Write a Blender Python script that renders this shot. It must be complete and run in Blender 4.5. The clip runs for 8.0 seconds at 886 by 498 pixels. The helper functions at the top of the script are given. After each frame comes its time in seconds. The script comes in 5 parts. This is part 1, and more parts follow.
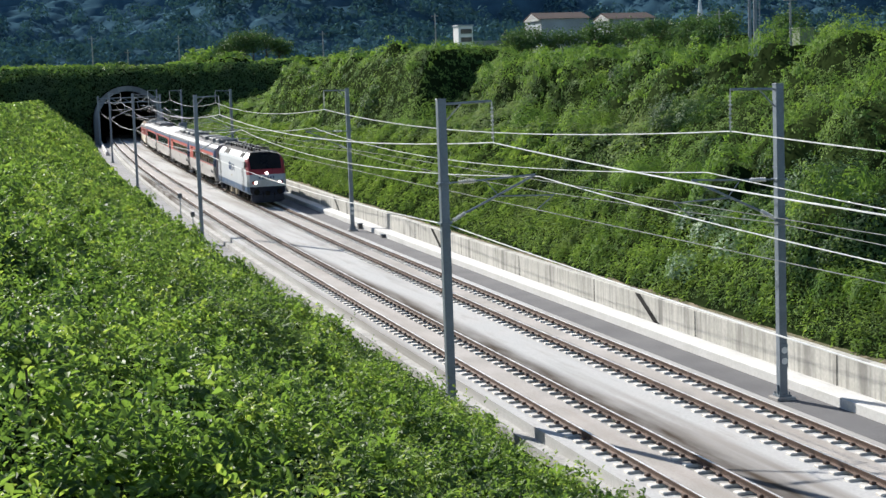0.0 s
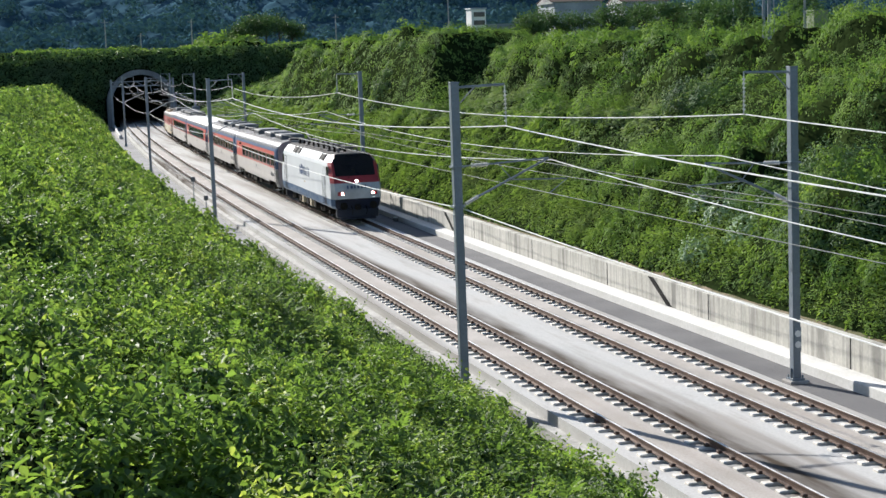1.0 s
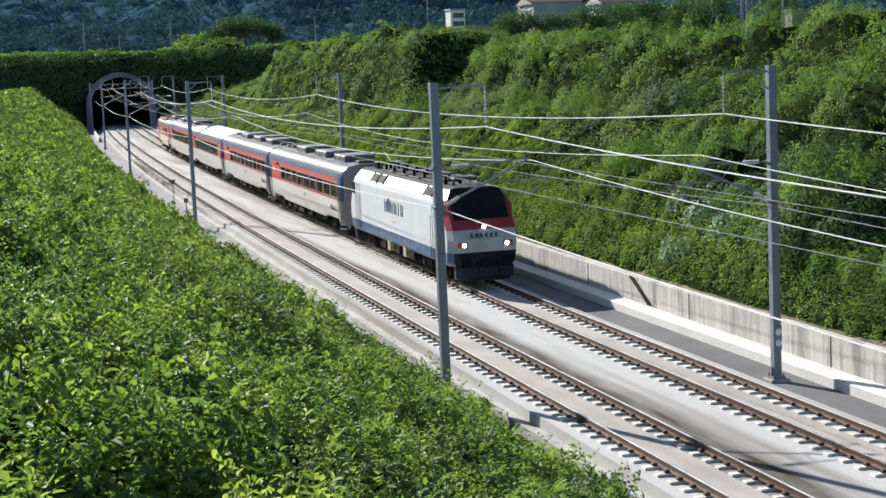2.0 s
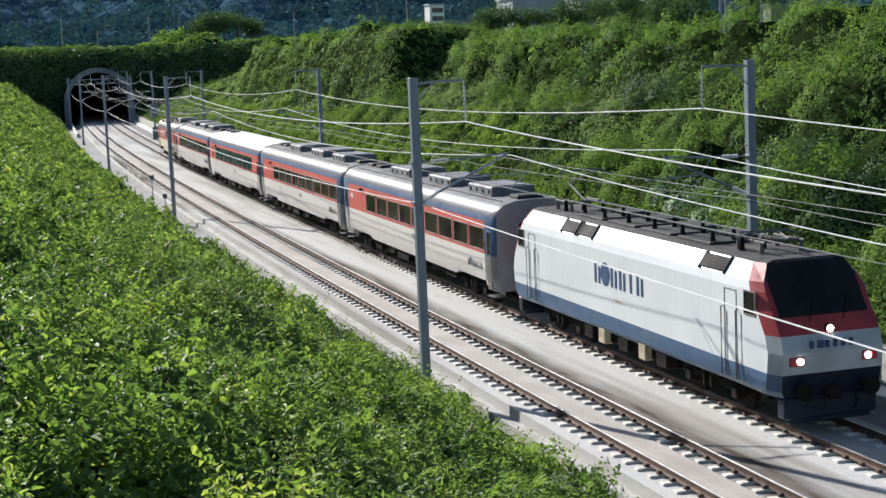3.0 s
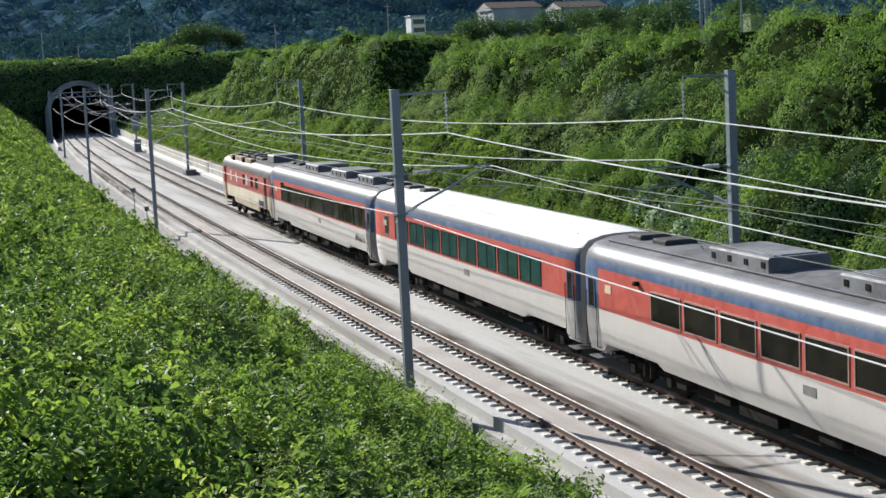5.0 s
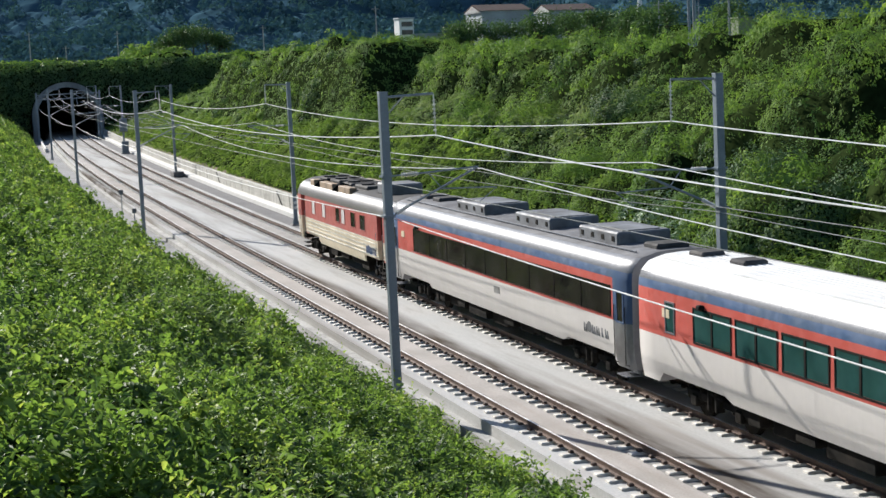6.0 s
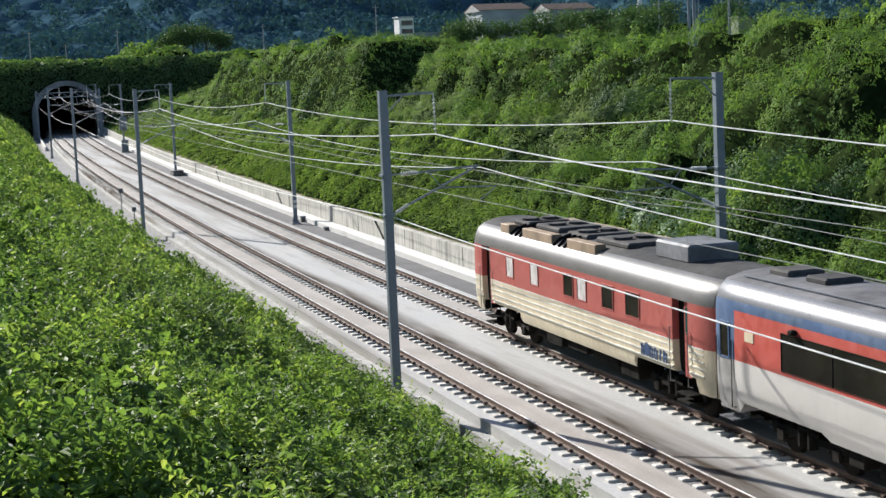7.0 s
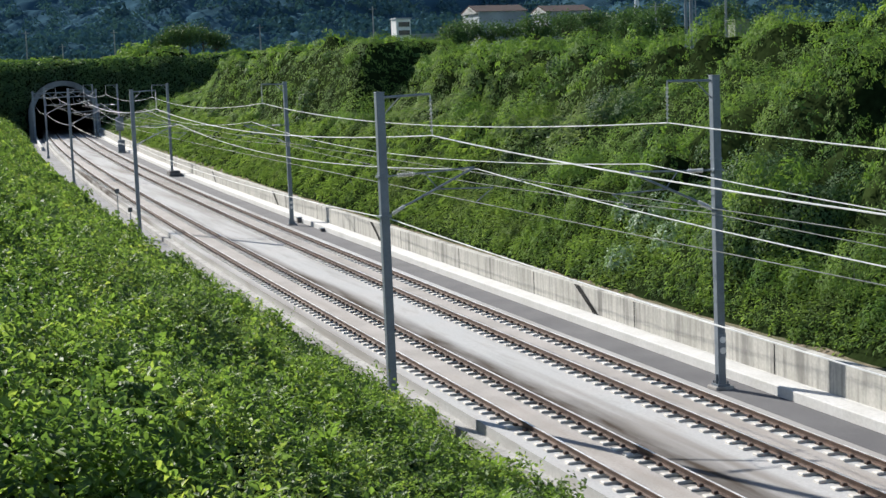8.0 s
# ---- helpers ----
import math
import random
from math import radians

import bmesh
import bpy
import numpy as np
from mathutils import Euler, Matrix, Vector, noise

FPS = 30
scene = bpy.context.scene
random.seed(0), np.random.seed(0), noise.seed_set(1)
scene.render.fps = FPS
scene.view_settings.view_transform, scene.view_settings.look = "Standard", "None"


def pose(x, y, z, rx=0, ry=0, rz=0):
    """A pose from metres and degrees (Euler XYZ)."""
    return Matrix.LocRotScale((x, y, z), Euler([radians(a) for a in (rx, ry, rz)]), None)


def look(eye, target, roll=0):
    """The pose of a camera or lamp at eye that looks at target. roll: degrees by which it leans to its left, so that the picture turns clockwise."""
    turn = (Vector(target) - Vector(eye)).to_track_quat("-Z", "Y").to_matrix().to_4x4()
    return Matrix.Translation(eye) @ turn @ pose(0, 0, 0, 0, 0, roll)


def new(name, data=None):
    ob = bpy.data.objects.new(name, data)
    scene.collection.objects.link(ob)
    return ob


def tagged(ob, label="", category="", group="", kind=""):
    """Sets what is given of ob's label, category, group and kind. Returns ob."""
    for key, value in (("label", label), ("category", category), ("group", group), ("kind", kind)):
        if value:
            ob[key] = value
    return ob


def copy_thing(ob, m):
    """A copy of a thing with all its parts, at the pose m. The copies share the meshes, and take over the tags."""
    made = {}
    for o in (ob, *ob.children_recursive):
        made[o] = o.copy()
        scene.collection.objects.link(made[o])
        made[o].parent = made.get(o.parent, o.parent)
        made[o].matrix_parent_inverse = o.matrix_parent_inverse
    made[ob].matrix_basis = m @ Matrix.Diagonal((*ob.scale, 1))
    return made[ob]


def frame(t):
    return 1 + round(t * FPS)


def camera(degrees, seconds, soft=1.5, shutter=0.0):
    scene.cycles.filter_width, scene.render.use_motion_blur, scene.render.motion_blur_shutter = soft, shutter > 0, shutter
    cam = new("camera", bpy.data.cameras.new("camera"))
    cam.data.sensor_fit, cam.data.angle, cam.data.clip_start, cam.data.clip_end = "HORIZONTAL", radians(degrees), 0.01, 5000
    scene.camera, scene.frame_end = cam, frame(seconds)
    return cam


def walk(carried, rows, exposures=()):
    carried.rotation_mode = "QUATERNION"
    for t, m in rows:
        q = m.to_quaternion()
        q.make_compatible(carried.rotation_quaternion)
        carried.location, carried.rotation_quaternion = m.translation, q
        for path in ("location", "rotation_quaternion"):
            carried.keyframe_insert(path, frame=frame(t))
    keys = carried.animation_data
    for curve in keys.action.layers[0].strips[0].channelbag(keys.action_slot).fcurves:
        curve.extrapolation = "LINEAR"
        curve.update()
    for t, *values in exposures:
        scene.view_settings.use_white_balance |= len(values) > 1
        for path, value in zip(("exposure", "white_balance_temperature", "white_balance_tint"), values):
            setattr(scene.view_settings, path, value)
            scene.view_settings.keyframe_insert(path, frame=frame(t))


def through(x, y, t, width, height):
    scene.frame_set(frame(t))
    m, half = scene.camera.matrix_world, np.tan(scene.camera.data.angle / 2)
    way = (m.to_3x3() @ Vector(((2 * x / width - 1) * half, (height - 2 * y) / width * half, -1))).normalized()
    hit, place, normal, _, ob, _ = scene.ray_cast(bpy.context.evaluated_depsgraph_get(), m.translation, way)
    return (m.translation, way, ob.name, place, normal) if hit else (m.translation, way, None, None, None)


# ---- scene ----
# ---- the line of the railway: s along it, o across it (to the right), z over the railhead ----
KAP, GRADE = 0.000234, 0.00719
EYE = (-15.277, 0.0, 9.248)
TRACK = 4.294          # centre to centre
GAUGE = 0.7525         # half, between railhead centres


def P(s, o, z):
    a = KAP * s
    return Vector(((1 - math.cos(a)) / KAP + o * math.cos(a), math.sin(a) / KAP - o * math.sin(a), z + GRADE * s))


def on_line(s, o, z=0.0, turn=0.0):
    """A pose on the line: its y axis runs along it."""
    return Matrix.Translation(P(s, o, z)) @ pose(0, 0, 0, 0, 0, turn - math.degrees(KAP * s))


def on_grade(s, o, z=0.0):
    return Matrix.Translation(P(s, o, z)) @ pose(0, 0, 0, math.degrees(math.atan(GRADE)), 0, -math.degrees(KAP * s))


# ---- camera ----
def aim(yaw, pitch, roll):
    return pose(*EYE, 90 + pitch, 0, yaw) @ pose(0, 0, 0, 0, 0, roll)


cam = camera(31.747, 8.0, soft=1.5)
walk(cam, [
    (0.0, aim(-16.585, -5.922, -2.087)),
    (0.5, aim(-16.384, -6.232, -2.070)),
    (1.0, aim(-16.083, -6.513, -2.161)),
    (1.5, aim(-16.433, -6.410, -2.337)),
    (3.0, aim(-17.536, -6.719, -2.522)),
    (3.5, aim(-18.052, -6.493, -2.670)),
    (4.0, aim(-18.112, -6.388, -2.794)),
    (4.5, aim(-18.110, -6.372, -2.802)),
    (6.0, aim(-18.646, -6.273, -2.673)),
    (6.5, aim(-18.819, -6.328, -2.603)),
    (7.0, aim(-18.657, -6.310, -2.591)),
    (7.5, aim(-18.605, -6.323, -2.572)),
    (8.0, aim(-18.799, -6.261, -2.369)),
], exposures=[(0.0, 0.93), (1.5, 0.92), (3.0, 0.84), (3.5, 0.74), (4.5, 0.78), (6.0, 0.76), (7.0, 0.83), (8.0, 0.80)])

# ---- light ----
SUN_SIDE, SUN_AHEAD, SUN_UP = -1.0, 2.6, 1.55      # the way to the sun: across, along, up
world = bpy.data.worlds.new("sky")
scene.world = world
world.use_nodes = True
wn = world.node_tree
sky = wn.nodes.new("ShaderNodeTexSky")
sky.sky_type, sky.sun_disc = "NISHITA", False
sky.sun_elevation = math.atan2(SUN_UP, math.hypot(SUN_SIDE, SUN_AHEAD))
sky.sun_rotation = math.atan2(SUN_SIDE, SUN_AHEAD)
sky.air_density, sky.dust_density, sky.ozone_density = 1.0, 0.5, 2.2
wn.links.new(sky.outputs[0], wn.nodes["Background"].inputs[0])
wn.nodes["Background"].inputs[1].default_value = 0.075
lamp = bpy.data.lights.new("sun", "SUN")
lamp.energy, lamp.angle, lamp.color = 5.0, radians(0.55), (1.0, 0.96, 0.90)
sun = new("sun", lamp)
sun.matrix_world = look((SUN_SIDE * 60, SUN_AHEAD * 60, SUN_UP * 60), (0, 0, 0))


# ---- materials ----
def material(name, base, rough=0.7, metal=0.0, vary=0.15, grain=8.0, blotch=0.6, tint=None, bump=0.0, bump_scale=40.0, spec=0.4,
             streak=0.0, rand=0.0, space="Object", along=0.0, along_tint=(0.2, 0.19, 0.17), band=None):
    """A surface with fine grain, broad blotches towards tint, optional upright streaks and relief."""
    m = bpy.data.materials.new(name)
    m.use_nodes = True
    n, l = m.node_tree.nodes, m.node_tree.links
    b = n["Principled BSDF"]
    b.inputs["Roughness"].default_value, b.inputs["Metallic"].default_value = rough, metal
    b.inputs["Specular IOR Level"].default_value = spec
    co = n.new("ShaderNodeTexCoord")
    src = co.outputs[space]

    def noise_at(scale, detail=4.0, squash=None):
        t = n.new("ShaderNodeTexNoise")
        t.inputs["Scale"].default_value, t.inputs["Detail"].default_value = scale, detail
        if squash:
            mp = n.new("ShaderNodeMapping")
            mp.inputs["Scale"].default_value = squash
            l.new(src, mp.inputs[0])
            l.new(mp.outputs[0], t.inputs["Vector"])
        else:
            l.new(src, t.inputs["Vector"])
        return t.outputs["Fac"]

    def mixed(fac, a, c, kind="MIX"):
        x = n.new("ShaderNodeMix")
        x.data_type, x.blend_type = "RGBA", kind
        for i, v in ((6, a), (7, c)):
            if isinstance(v, tuple):
                x.inputs[i].default_value = (*v, 1)
            else:
                l.new(v, x.inputs[i])
        if isinstance(fac, float):
            x.inputs[0].default_value = fac
        else:
            l.new(fac, x.inputs[0])
        return x.outputs[2]

    def ramp(v, lo, hi, a=0.0, c=1.0):
        r = n.new("ShaderNodeMapRange")
        r.inputs[1].default_value, r.inputs[2].default_value, r.inputs[3].default_value, r.inputs[4].default_value = lo, hi, a, c
        l.new(v, r.inputs[0])
        return r.outputs[0]

    tint = tint or tuple(c * 0.6 for c in base)
    col = mixed(ramp(noise_at(blotch), 0.35, 0.7), base, tint)
    g = ramp(noise_at(grain, 6.0), 0.25, 0.75, 1 - vary, 1 + vary)
    gc = n.new("ShaderNodeCombineColor")
    for i in range(3):
        l.new(g, gc.inputs[i])
    col = mixed(1.0, col, gc.outputs[0], "MULTIPLY")
    if streak:
        st = ramp(noise_at(1.0, 5.0, (6.0, 6.0, 0.35)), 0.45, 0.7, 0.0, streak * 0.75)
        col = mixed(st, col, tuple(c * 0.32 for c in base))
        st = ramp(noise_at(1.0, 4.0, (1.3, 1.3, 0.22)), 0.55, 0.7, 0.0, streak * 0.8)
        col = mixed(st, col, tuple(c * 0.24 for c in base))
    if along:
        col = mixed(ramp(noise_at(1.0, 6.0, (0.9, 0.045, 1.0)), 0.46, 0.72, 0.0, along), col, along_tint)
        col = mixed(ramp(noise_at(1.0, 4.0, (2.6, 0.35, 1.0)), 0.55, 0.8, 0.0, along * 0.7), col, tuple(c * 1.25 for c in along_tint))
    if band:
        where, wide, dirt = band
        xyz = n.new("ShaderNodeSeparateXYZ")
        l.new(src, xyz.inputs[0])
        wob = n.new("ShaderNodeMath")
        wob.operation = "MULTIPLY_ADD"
        wob.inputs[1].default_value = 1.0
        l.new(noise_at(1.0, 5.0, (0.8, 0.09, 1.0)), wob.inputs[0])
        l.new(xyz.outputs[0], wob.inputs[2])
        far = n.new("ShaderNodeMath")
        far.operation = "SUBTRACT"
        l.new(wob.outputs[0], far.inputs[0])
        far.inputs[1].default_value = where + 0.5
        mag = n.new("ShaderNodeMath")
        mag.operation = "ABSOLUTE"
        l.new(far.outputs[0], mag.inputs[0])
        core = ramp(mag.outputs[0], wide * 0.45, wide, 1.0, 0.0)
        br = n.new("ShaderNodeMath")
        br.operation = "MULTIPLY"
        l.new(core, br.inputs[0])
        l.new(ramp(noise_at(1.0, 6.0, (1.5, 0.2, 1.0)), 0.35, 0.6, 0.45, 1.0), br.inputs[1])
        col = mixed(br.outputs[0], col, dirt)
    if rand:
        oi = n.new("ShaderNodeObjectInfo")
        r = ramp(oi.outputs["Random"], 0, 1, 1 - rand, 1 + rand)
        rc = n.new("ShaderNodeCombineColor")
        for i in range(3):
            l.new(r, rc.inputs[i])
        col = mixed(1.0, col, rc.outputs[0], "MULTIPLY")
    l.new(col, b.inputs["Base Color"])
    l.new(ramp(noise_at(grain * 0.5), 0.3, 0.7, max(rough - 0.12, 0.02), min(rough + 0.12, 1)), b.inputs["Roughness"])
    if bump:
        bp = n.new("ShaderNodeBump")
        bp.inputs["Strength"].default_value, bp.inputs["Distance"].default_value = bump, 0.02
        l.new(noise_at(bump_scale, 5.0), bp.inputs["Height"])
        l.new(bp.outputs[0], b.inputs["Normal"])
    return m


def leaf_material(name, dark, light, yellow, through=0.35, gloss=0.2, single=0.55, dull=(0.10, 0.14, 0.085), dull_part=0.5, plant_scale=0.5):
    m = bpy.data.materials.new(name)
    m.use_nodes = True
    n, l = m.node_tree.nodes, m.node_tree.links
    b, out = n["Principled BSDF"], n["Material Output"]
    geo, co = n.new("ShaderNodeNewGeometry"), n.new("ShaderNodeTexCoord")
    cr = n.new("ShaderNodeValToRGB")
    cr.color_ramp.elements[0].color, cr.color_ramp.elements[1].color = (*dark, 1), (*yellow, 1)
    cr.color_ramp.elements.new(0.6).color = (*light, 1)
    patch = n.new("ShaderNodeTexNoise")
    patch.inputs["Scale"].default_value, patch.inputs["Detail"].default_value = 0.55, 5.0
    l.new(co.outputs["Object"], patch.inputs["Vector"])
    mx = n.new("ShaderNodeMath")
    mx.operation = "MULTIPLY_ADD"
    mx.inputs[1].default_value = single
    l.new(geo.outputs["Random Per Island"], mx.inputs[0])
    pr = n.new("ShaderNodeMapRange")
    pr.inputs[1].default_value, pr.inputs[2].default_value, pr.inputs[3].default_value, pr.inputs[4].default_value = 0.3, 0.72, -0.1, 0.5
    l.new(patch.outputs["Fac"], pr.inputs[0])
    wander = n.new("ShaderNodeTexNoise")
    wander.inputs["Scale"].default_value, wander.inputs["Detail"].default_value = 0.9, 3.0
    l.new(co.outputs["Object"], wander.inputs["Vector"])
    bent = n.new("ShaderNodeVectorMath")
    bent.operation = "MULTIPLY_ADD"
    bent.inputs[1].default_value = (1.6, 1.6, 1.6)
    l.new(wander.outputs["Color"], bent.inputs[0])
    l.new(co.outputs["Object"], bent.inputs[2])
    plant = n.new("ShaderNodeTexVoronoi")
    plant.inputs["Scale"].default_value = plant_scale
    l.new(bent.outputs[0], plant.inputs["Vector"])
    hue = n.new("ShaderNodeSeparateColor")
    l.new(plant.outputs["Color"], hue.inputs[0])
    pa = n.new("ShaderNodeMath")
    pa.operation = "MULTIPLY_ADD"
    pa.inputs[1].default_value = 0.34
    l.new(hue.outputs[0], pa.inputs[0])
    l.new(pr.outputs[0], pa.inputs[2])
    pb = n.new("ShaderNodeMath")
    pb.operation = "ADD"
    pb.inputs[1].default_value = -0.13
    l.new(pa.outputs[0], pb.inputs[0])
    l.new(pb.outputs[0], mx.inputs[2])
    l.new(mx.outputs[0], cr.inputs[0])
    kinds = n.new("ShaderNodeTexNoise")
    kinds.inputs["Scale"].default_value, kinds.inputs["Detail"].default_value = 0.17, 3.0
    l.new(co.outputs["Object"], kinds.inputs["Vector"])
    kr = n.new("ShaderNodeMapRange")
    kr.inputs[1].default_value, kr.inputs[2].default_value, kr.inputs[3].default_value, kr.inputs[4].default_value = 0.5, 0.66, 0.0, dull_part
    l.new(kinds.outputs["Fac"], kr.inputs[0])
    mk = n.new("ShaderNodeMix")
    mk.data_type = "RGBA"
    mk.inputs[7].default_value = (*dull, 1)
    l.new(kr.outputs[0], mk.inputs[0])
    l.new(cr.outputs[0], mk.inputs[6])
    leafy = mk.outputs[2]
    l.new(leafy, b.inputs["Base Color"])
    b.inputs["Roughness"].default_value, b.inputs["Specular IOR Level"].default_value = 0.6, gloss
    tr = n.new("ShaderNodeBsdfTranslucent")
    br = n.new("ShaderNodeMix")
    br.data_type, br.blend_type = "RGBA", "MULTIPLY"
    br.inputs[0].default_value = 1.0
    br.inputs[7].default_value = (1.15, 1.25, 0.62, 1)
    l.new(leafy, br.inputs[6])
    l.new(br.outputs[2], tr.inputs[0])
    ms = n.new("ShaderNodeMixShader")
    ms.inputs[0].default_value = through
    l.new(b.outputs[0], ms.inputs[1])
    l.new(tr.outputs[0], ms.inputs[2])
    l.new(ms.outputs[0], out.inputs[0])
    return m


def glow(name, colour, strength):
    m = bpy.data.materials.new(name)
    m.use_nodes = True
    b = m.node_tree.nodes["Principled BSDF"]
    b.inputs["Base Color"].default_value = (*colour, 1)
    b.inputs["Emission Color"].default_value = (*colour, 1)
    b.inputs["Emission Strength"].default_value = strength
    return m


CONCRETE = material("concrete", (0.46, 0.452, 0.44), 0.92, spec=0.08, vary=0.12, grain=14, blotch=0.3, tint=(0.44, 0.445, 0.44), bump=0.3, along=1.0, along_tint=(0.24, 0.22, 0.20), band=(1.3, 1.05, (0.065, 0.05, 0.038)))
TROUGH = material("trough_concrete", (0.42, 0.415, 0.40), 0.85, vary=0.2, grain=9, blotch=1.1, tint=(0.28, 0.275, 0.26), bump=0.4, streak=0.4)
SLAB = material("track_slab", (0.43, 0.40, 0.375), 0.92, spec=0.1, vary=0.16, grain=18, blotch=0.5, tint=(0.34, 0.32, 0.295), bump=0.35, along=0.5, along_tint=(0.25, 0.21, 0.17))
KERB = material("pale_concrete", (0.58, 0.575, 0.555), 0.85, vary=0.1, grain=10, blotch=0.8, tint=(0.52, 0.515, 0.49), bump=0.25)
WALL = material("weathered_concrete", (0.52, 0.505, 0.46), 0.9, vary=0.15, grain=9, blotch=0.5, tint=(0.38, 0.37, 0.33), streak=0.8, bump=0.3, bump_scale=20)
ASPHALT = material("grey_walkway", (0.10, 0.098, 0.102), 0.9, vary=0.25, grain=30, blotch=0.4, tint=(0.135, 0.133, 0.135), bump=0.4)
LEDGE = material("dry_soil", (0.22, 0.18, 0.13), 0.95, spec=0.05, vary=0.35, grain=7, blotch=1.1, tint=(0.10, 0.105, 0.055), bump=0.7, bump_scale=15)
GRAVEL = material("grey_gravel", (0.30, 0.30, 0.305), 0.95, spec=0.1, vary=0.3, grain=9, blotch=0.5, tint=(0.23, 0.225, 0.22), bump=0.6, bump_scale=25)
SLEEPER = material("sleeper_concrete", (0.78, 0.76, 0.71), 0.8, vary=0.12, grain=12, blotch=2.0, tint=(0.52, 0.49, 0.44), rand=0.12)
RUST = material("rusty_rail", (0.115, 0.07, 0.05), 0.75, 0.0, vary=0.3, grain=25, blotch=3, tint=(0.07, 0.045, 0.035))
# near-white, mostly diffuse base: the glint along the rail top is painted
RAILHEAD = material("glint_white_rail", (0.9, 0.89, 0.87), 0.38, 0.35, vary=0.08, grain=30, blotch=2, tint=(0.5, 0.47, 0.45))
STEEL = material("galvanised_steel", (0.20, 0.235, 0.27), 0.42, 0.15, spec=0.5, vary=0.12, grain=20, blotch=1.2, tint=(0.16, 0.19, 0.22))
WIRE = material("aluminium_wire", (0.85, 0.85, 0.83), 0.4, 0.25, vary=0.05, grain=3, blotch=1, tint=(0.7, 0.7, 0.68))
COPPER = material("dull_wire", (0.32, 0.33, 0.31), 0.5, 0.6, vary=0.1, grain=3, blotch=1)
PORCELAIN = material("grey_porcelain", (0.78, 0.77, 0.73), 0.3, vary=0.08, grain=10, blotch=2)
# soil made near-black, so its colour supplies the shade between the leaves
SHADE_SOIL = material("undergrowth", (0.0220, 0.0341, 0.0108), 1.0, vary=0.5, grain=3.5, blotch=0.25, tint=(0.0121, 0.0198, 0.0072), bump=0.8, bump_scale=6, spec=0.0)
LEAF_NEAR = leaf_material("bramble_leaf", (0.050, 0.098, 0.040), (0.205, 0.305, 0.080), (0.50, 0.535, 0.16), 0.45, 0.35, 0.42, plant_scale=1.3)
LEAF_FAR = leaf_material("hillside_leaf", (0.080, 0.154, 0.050), (0.246, 0.364, 0.094), (0.46, 0.515, 0.145), 0.34, 0.03, 0.12, (0.17, 0.225, 0.09), 0.45, 0.42)
LEAF_PALE = leaf_material("pale_shrub_leaf", (0.12, 0.21, 0.12), (0.26, 0.38, 0.24), (0.40, 0.50, 0.34), 0.2, 0.4, 0.4)
LEAF_DRY = leaf_material("dry_grass_blade", (0.13, 0.19, 0.105), (0.24, 0.30, 0.175), (0.34, 0.38, 0.22), 0.3, 0.05, 0.25, (0.25, 0.29, 0.20), 0.6)
LEAF_TREE = leaf_material("tree_leaf", (0.050, 0.100, 0.052), (0.100, 0.170, 0.070), (0.16, 0.22, 0.085), 0.2, 0.1, 0.3)
LEAF_GRASS = leaf_material("slope_grass_leaf", (0.105, 0.172, 0.055), (0.25, 0.355, 0.098), (0.43, 0.48, 0.16), 0.32, 0.05, 0.22, (0.19, 0.22, 0.13), 0.5, 0.6)
# both far greens are pushed to blue: distance haze held in the base colour
FOREST = leaf_material("hazy_forest_leaf", (0.058, 0.125, 0.160), (0.074, 0.150, 0.182), (0.095, 0.178, 0.190), 0.1, 0.0, 0.3, (0.080, 0.165, 0.205))
MOUNTAIN = material("hazy_far_forest", (0.050, 0.104, 0.138), 1.0, vary=0.25, grain=0.12, blotch=0.012, tint=(0.038, 0.080, 0.112), spec=0.0)
TUNNEL = material("portal_concrete", (0.20, 0.215, 0.225), 0.85, vary=0.15, grain=3, blotch=0.3, tint=(0.13, 0.14, 0.15), streak=0.4)
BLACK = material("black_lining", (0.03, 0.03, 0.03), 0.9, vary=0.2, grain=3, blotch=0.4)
WHITE = material("white_paint", (0.80, 0.80, 0.78), 0.5, vary=0.05, grain=4, blotch=0.6, tint=(0.7, 0.7, 0.69))


# ---- building helpers ----
def finish(bm, name, mats, parent=None, smooth=False):
    me = bpy.data.meshes.new(name)
    bm.normal_update()
    bm.to_mesh(me)
    bm.free()
    for m in mats if isinstance(mats, (list, tuple)) else [mats]:
        me.materials.append(m)
    if smooth:
        me.shade_smooth()
    ob = new(name, me)
    ob.parent = parent
    return ob


def part(name, bm, mats, parent, label="", smooth=False):
    return tagged(finish(bm, name, mats, parent, smooth), label)


def thing(name, label, category, group="", m=None):
    ob = tagged(new(name), label, category, group)
    if m is not None:
        ob.matrix_world = m
    return ob


def box(bm, lo, hi, bevel=0.0, slot=0, m=None):
    c = [(a + b) / 2 for a, b in zip(lo, hi)]
    d = [max(b - a, 1e-4) for a, b in zip(lo, hi)]
    mat = Matrix.Translation(c) @ Matrix.Diagonal((*d, 1))
    if m is not None:
        mat = m @ mat
    made = bmesh.ops.create_cube(bm, size=1, matrix=mat)["verts"]
    faces = {f for v in made for f in v.link_faces}
    if bevel:
        edges = {e for v in made for e in v.link_edges}
        res = bmesh.ops.bevel(bm, geom=list(edges), offset=bevel, segments=1, affect="EDGES")
        faces = set(res["faces"]) | {f for f in faces if f.is_valid}
    for f in faces:
        f.material_index = slot
    return bm


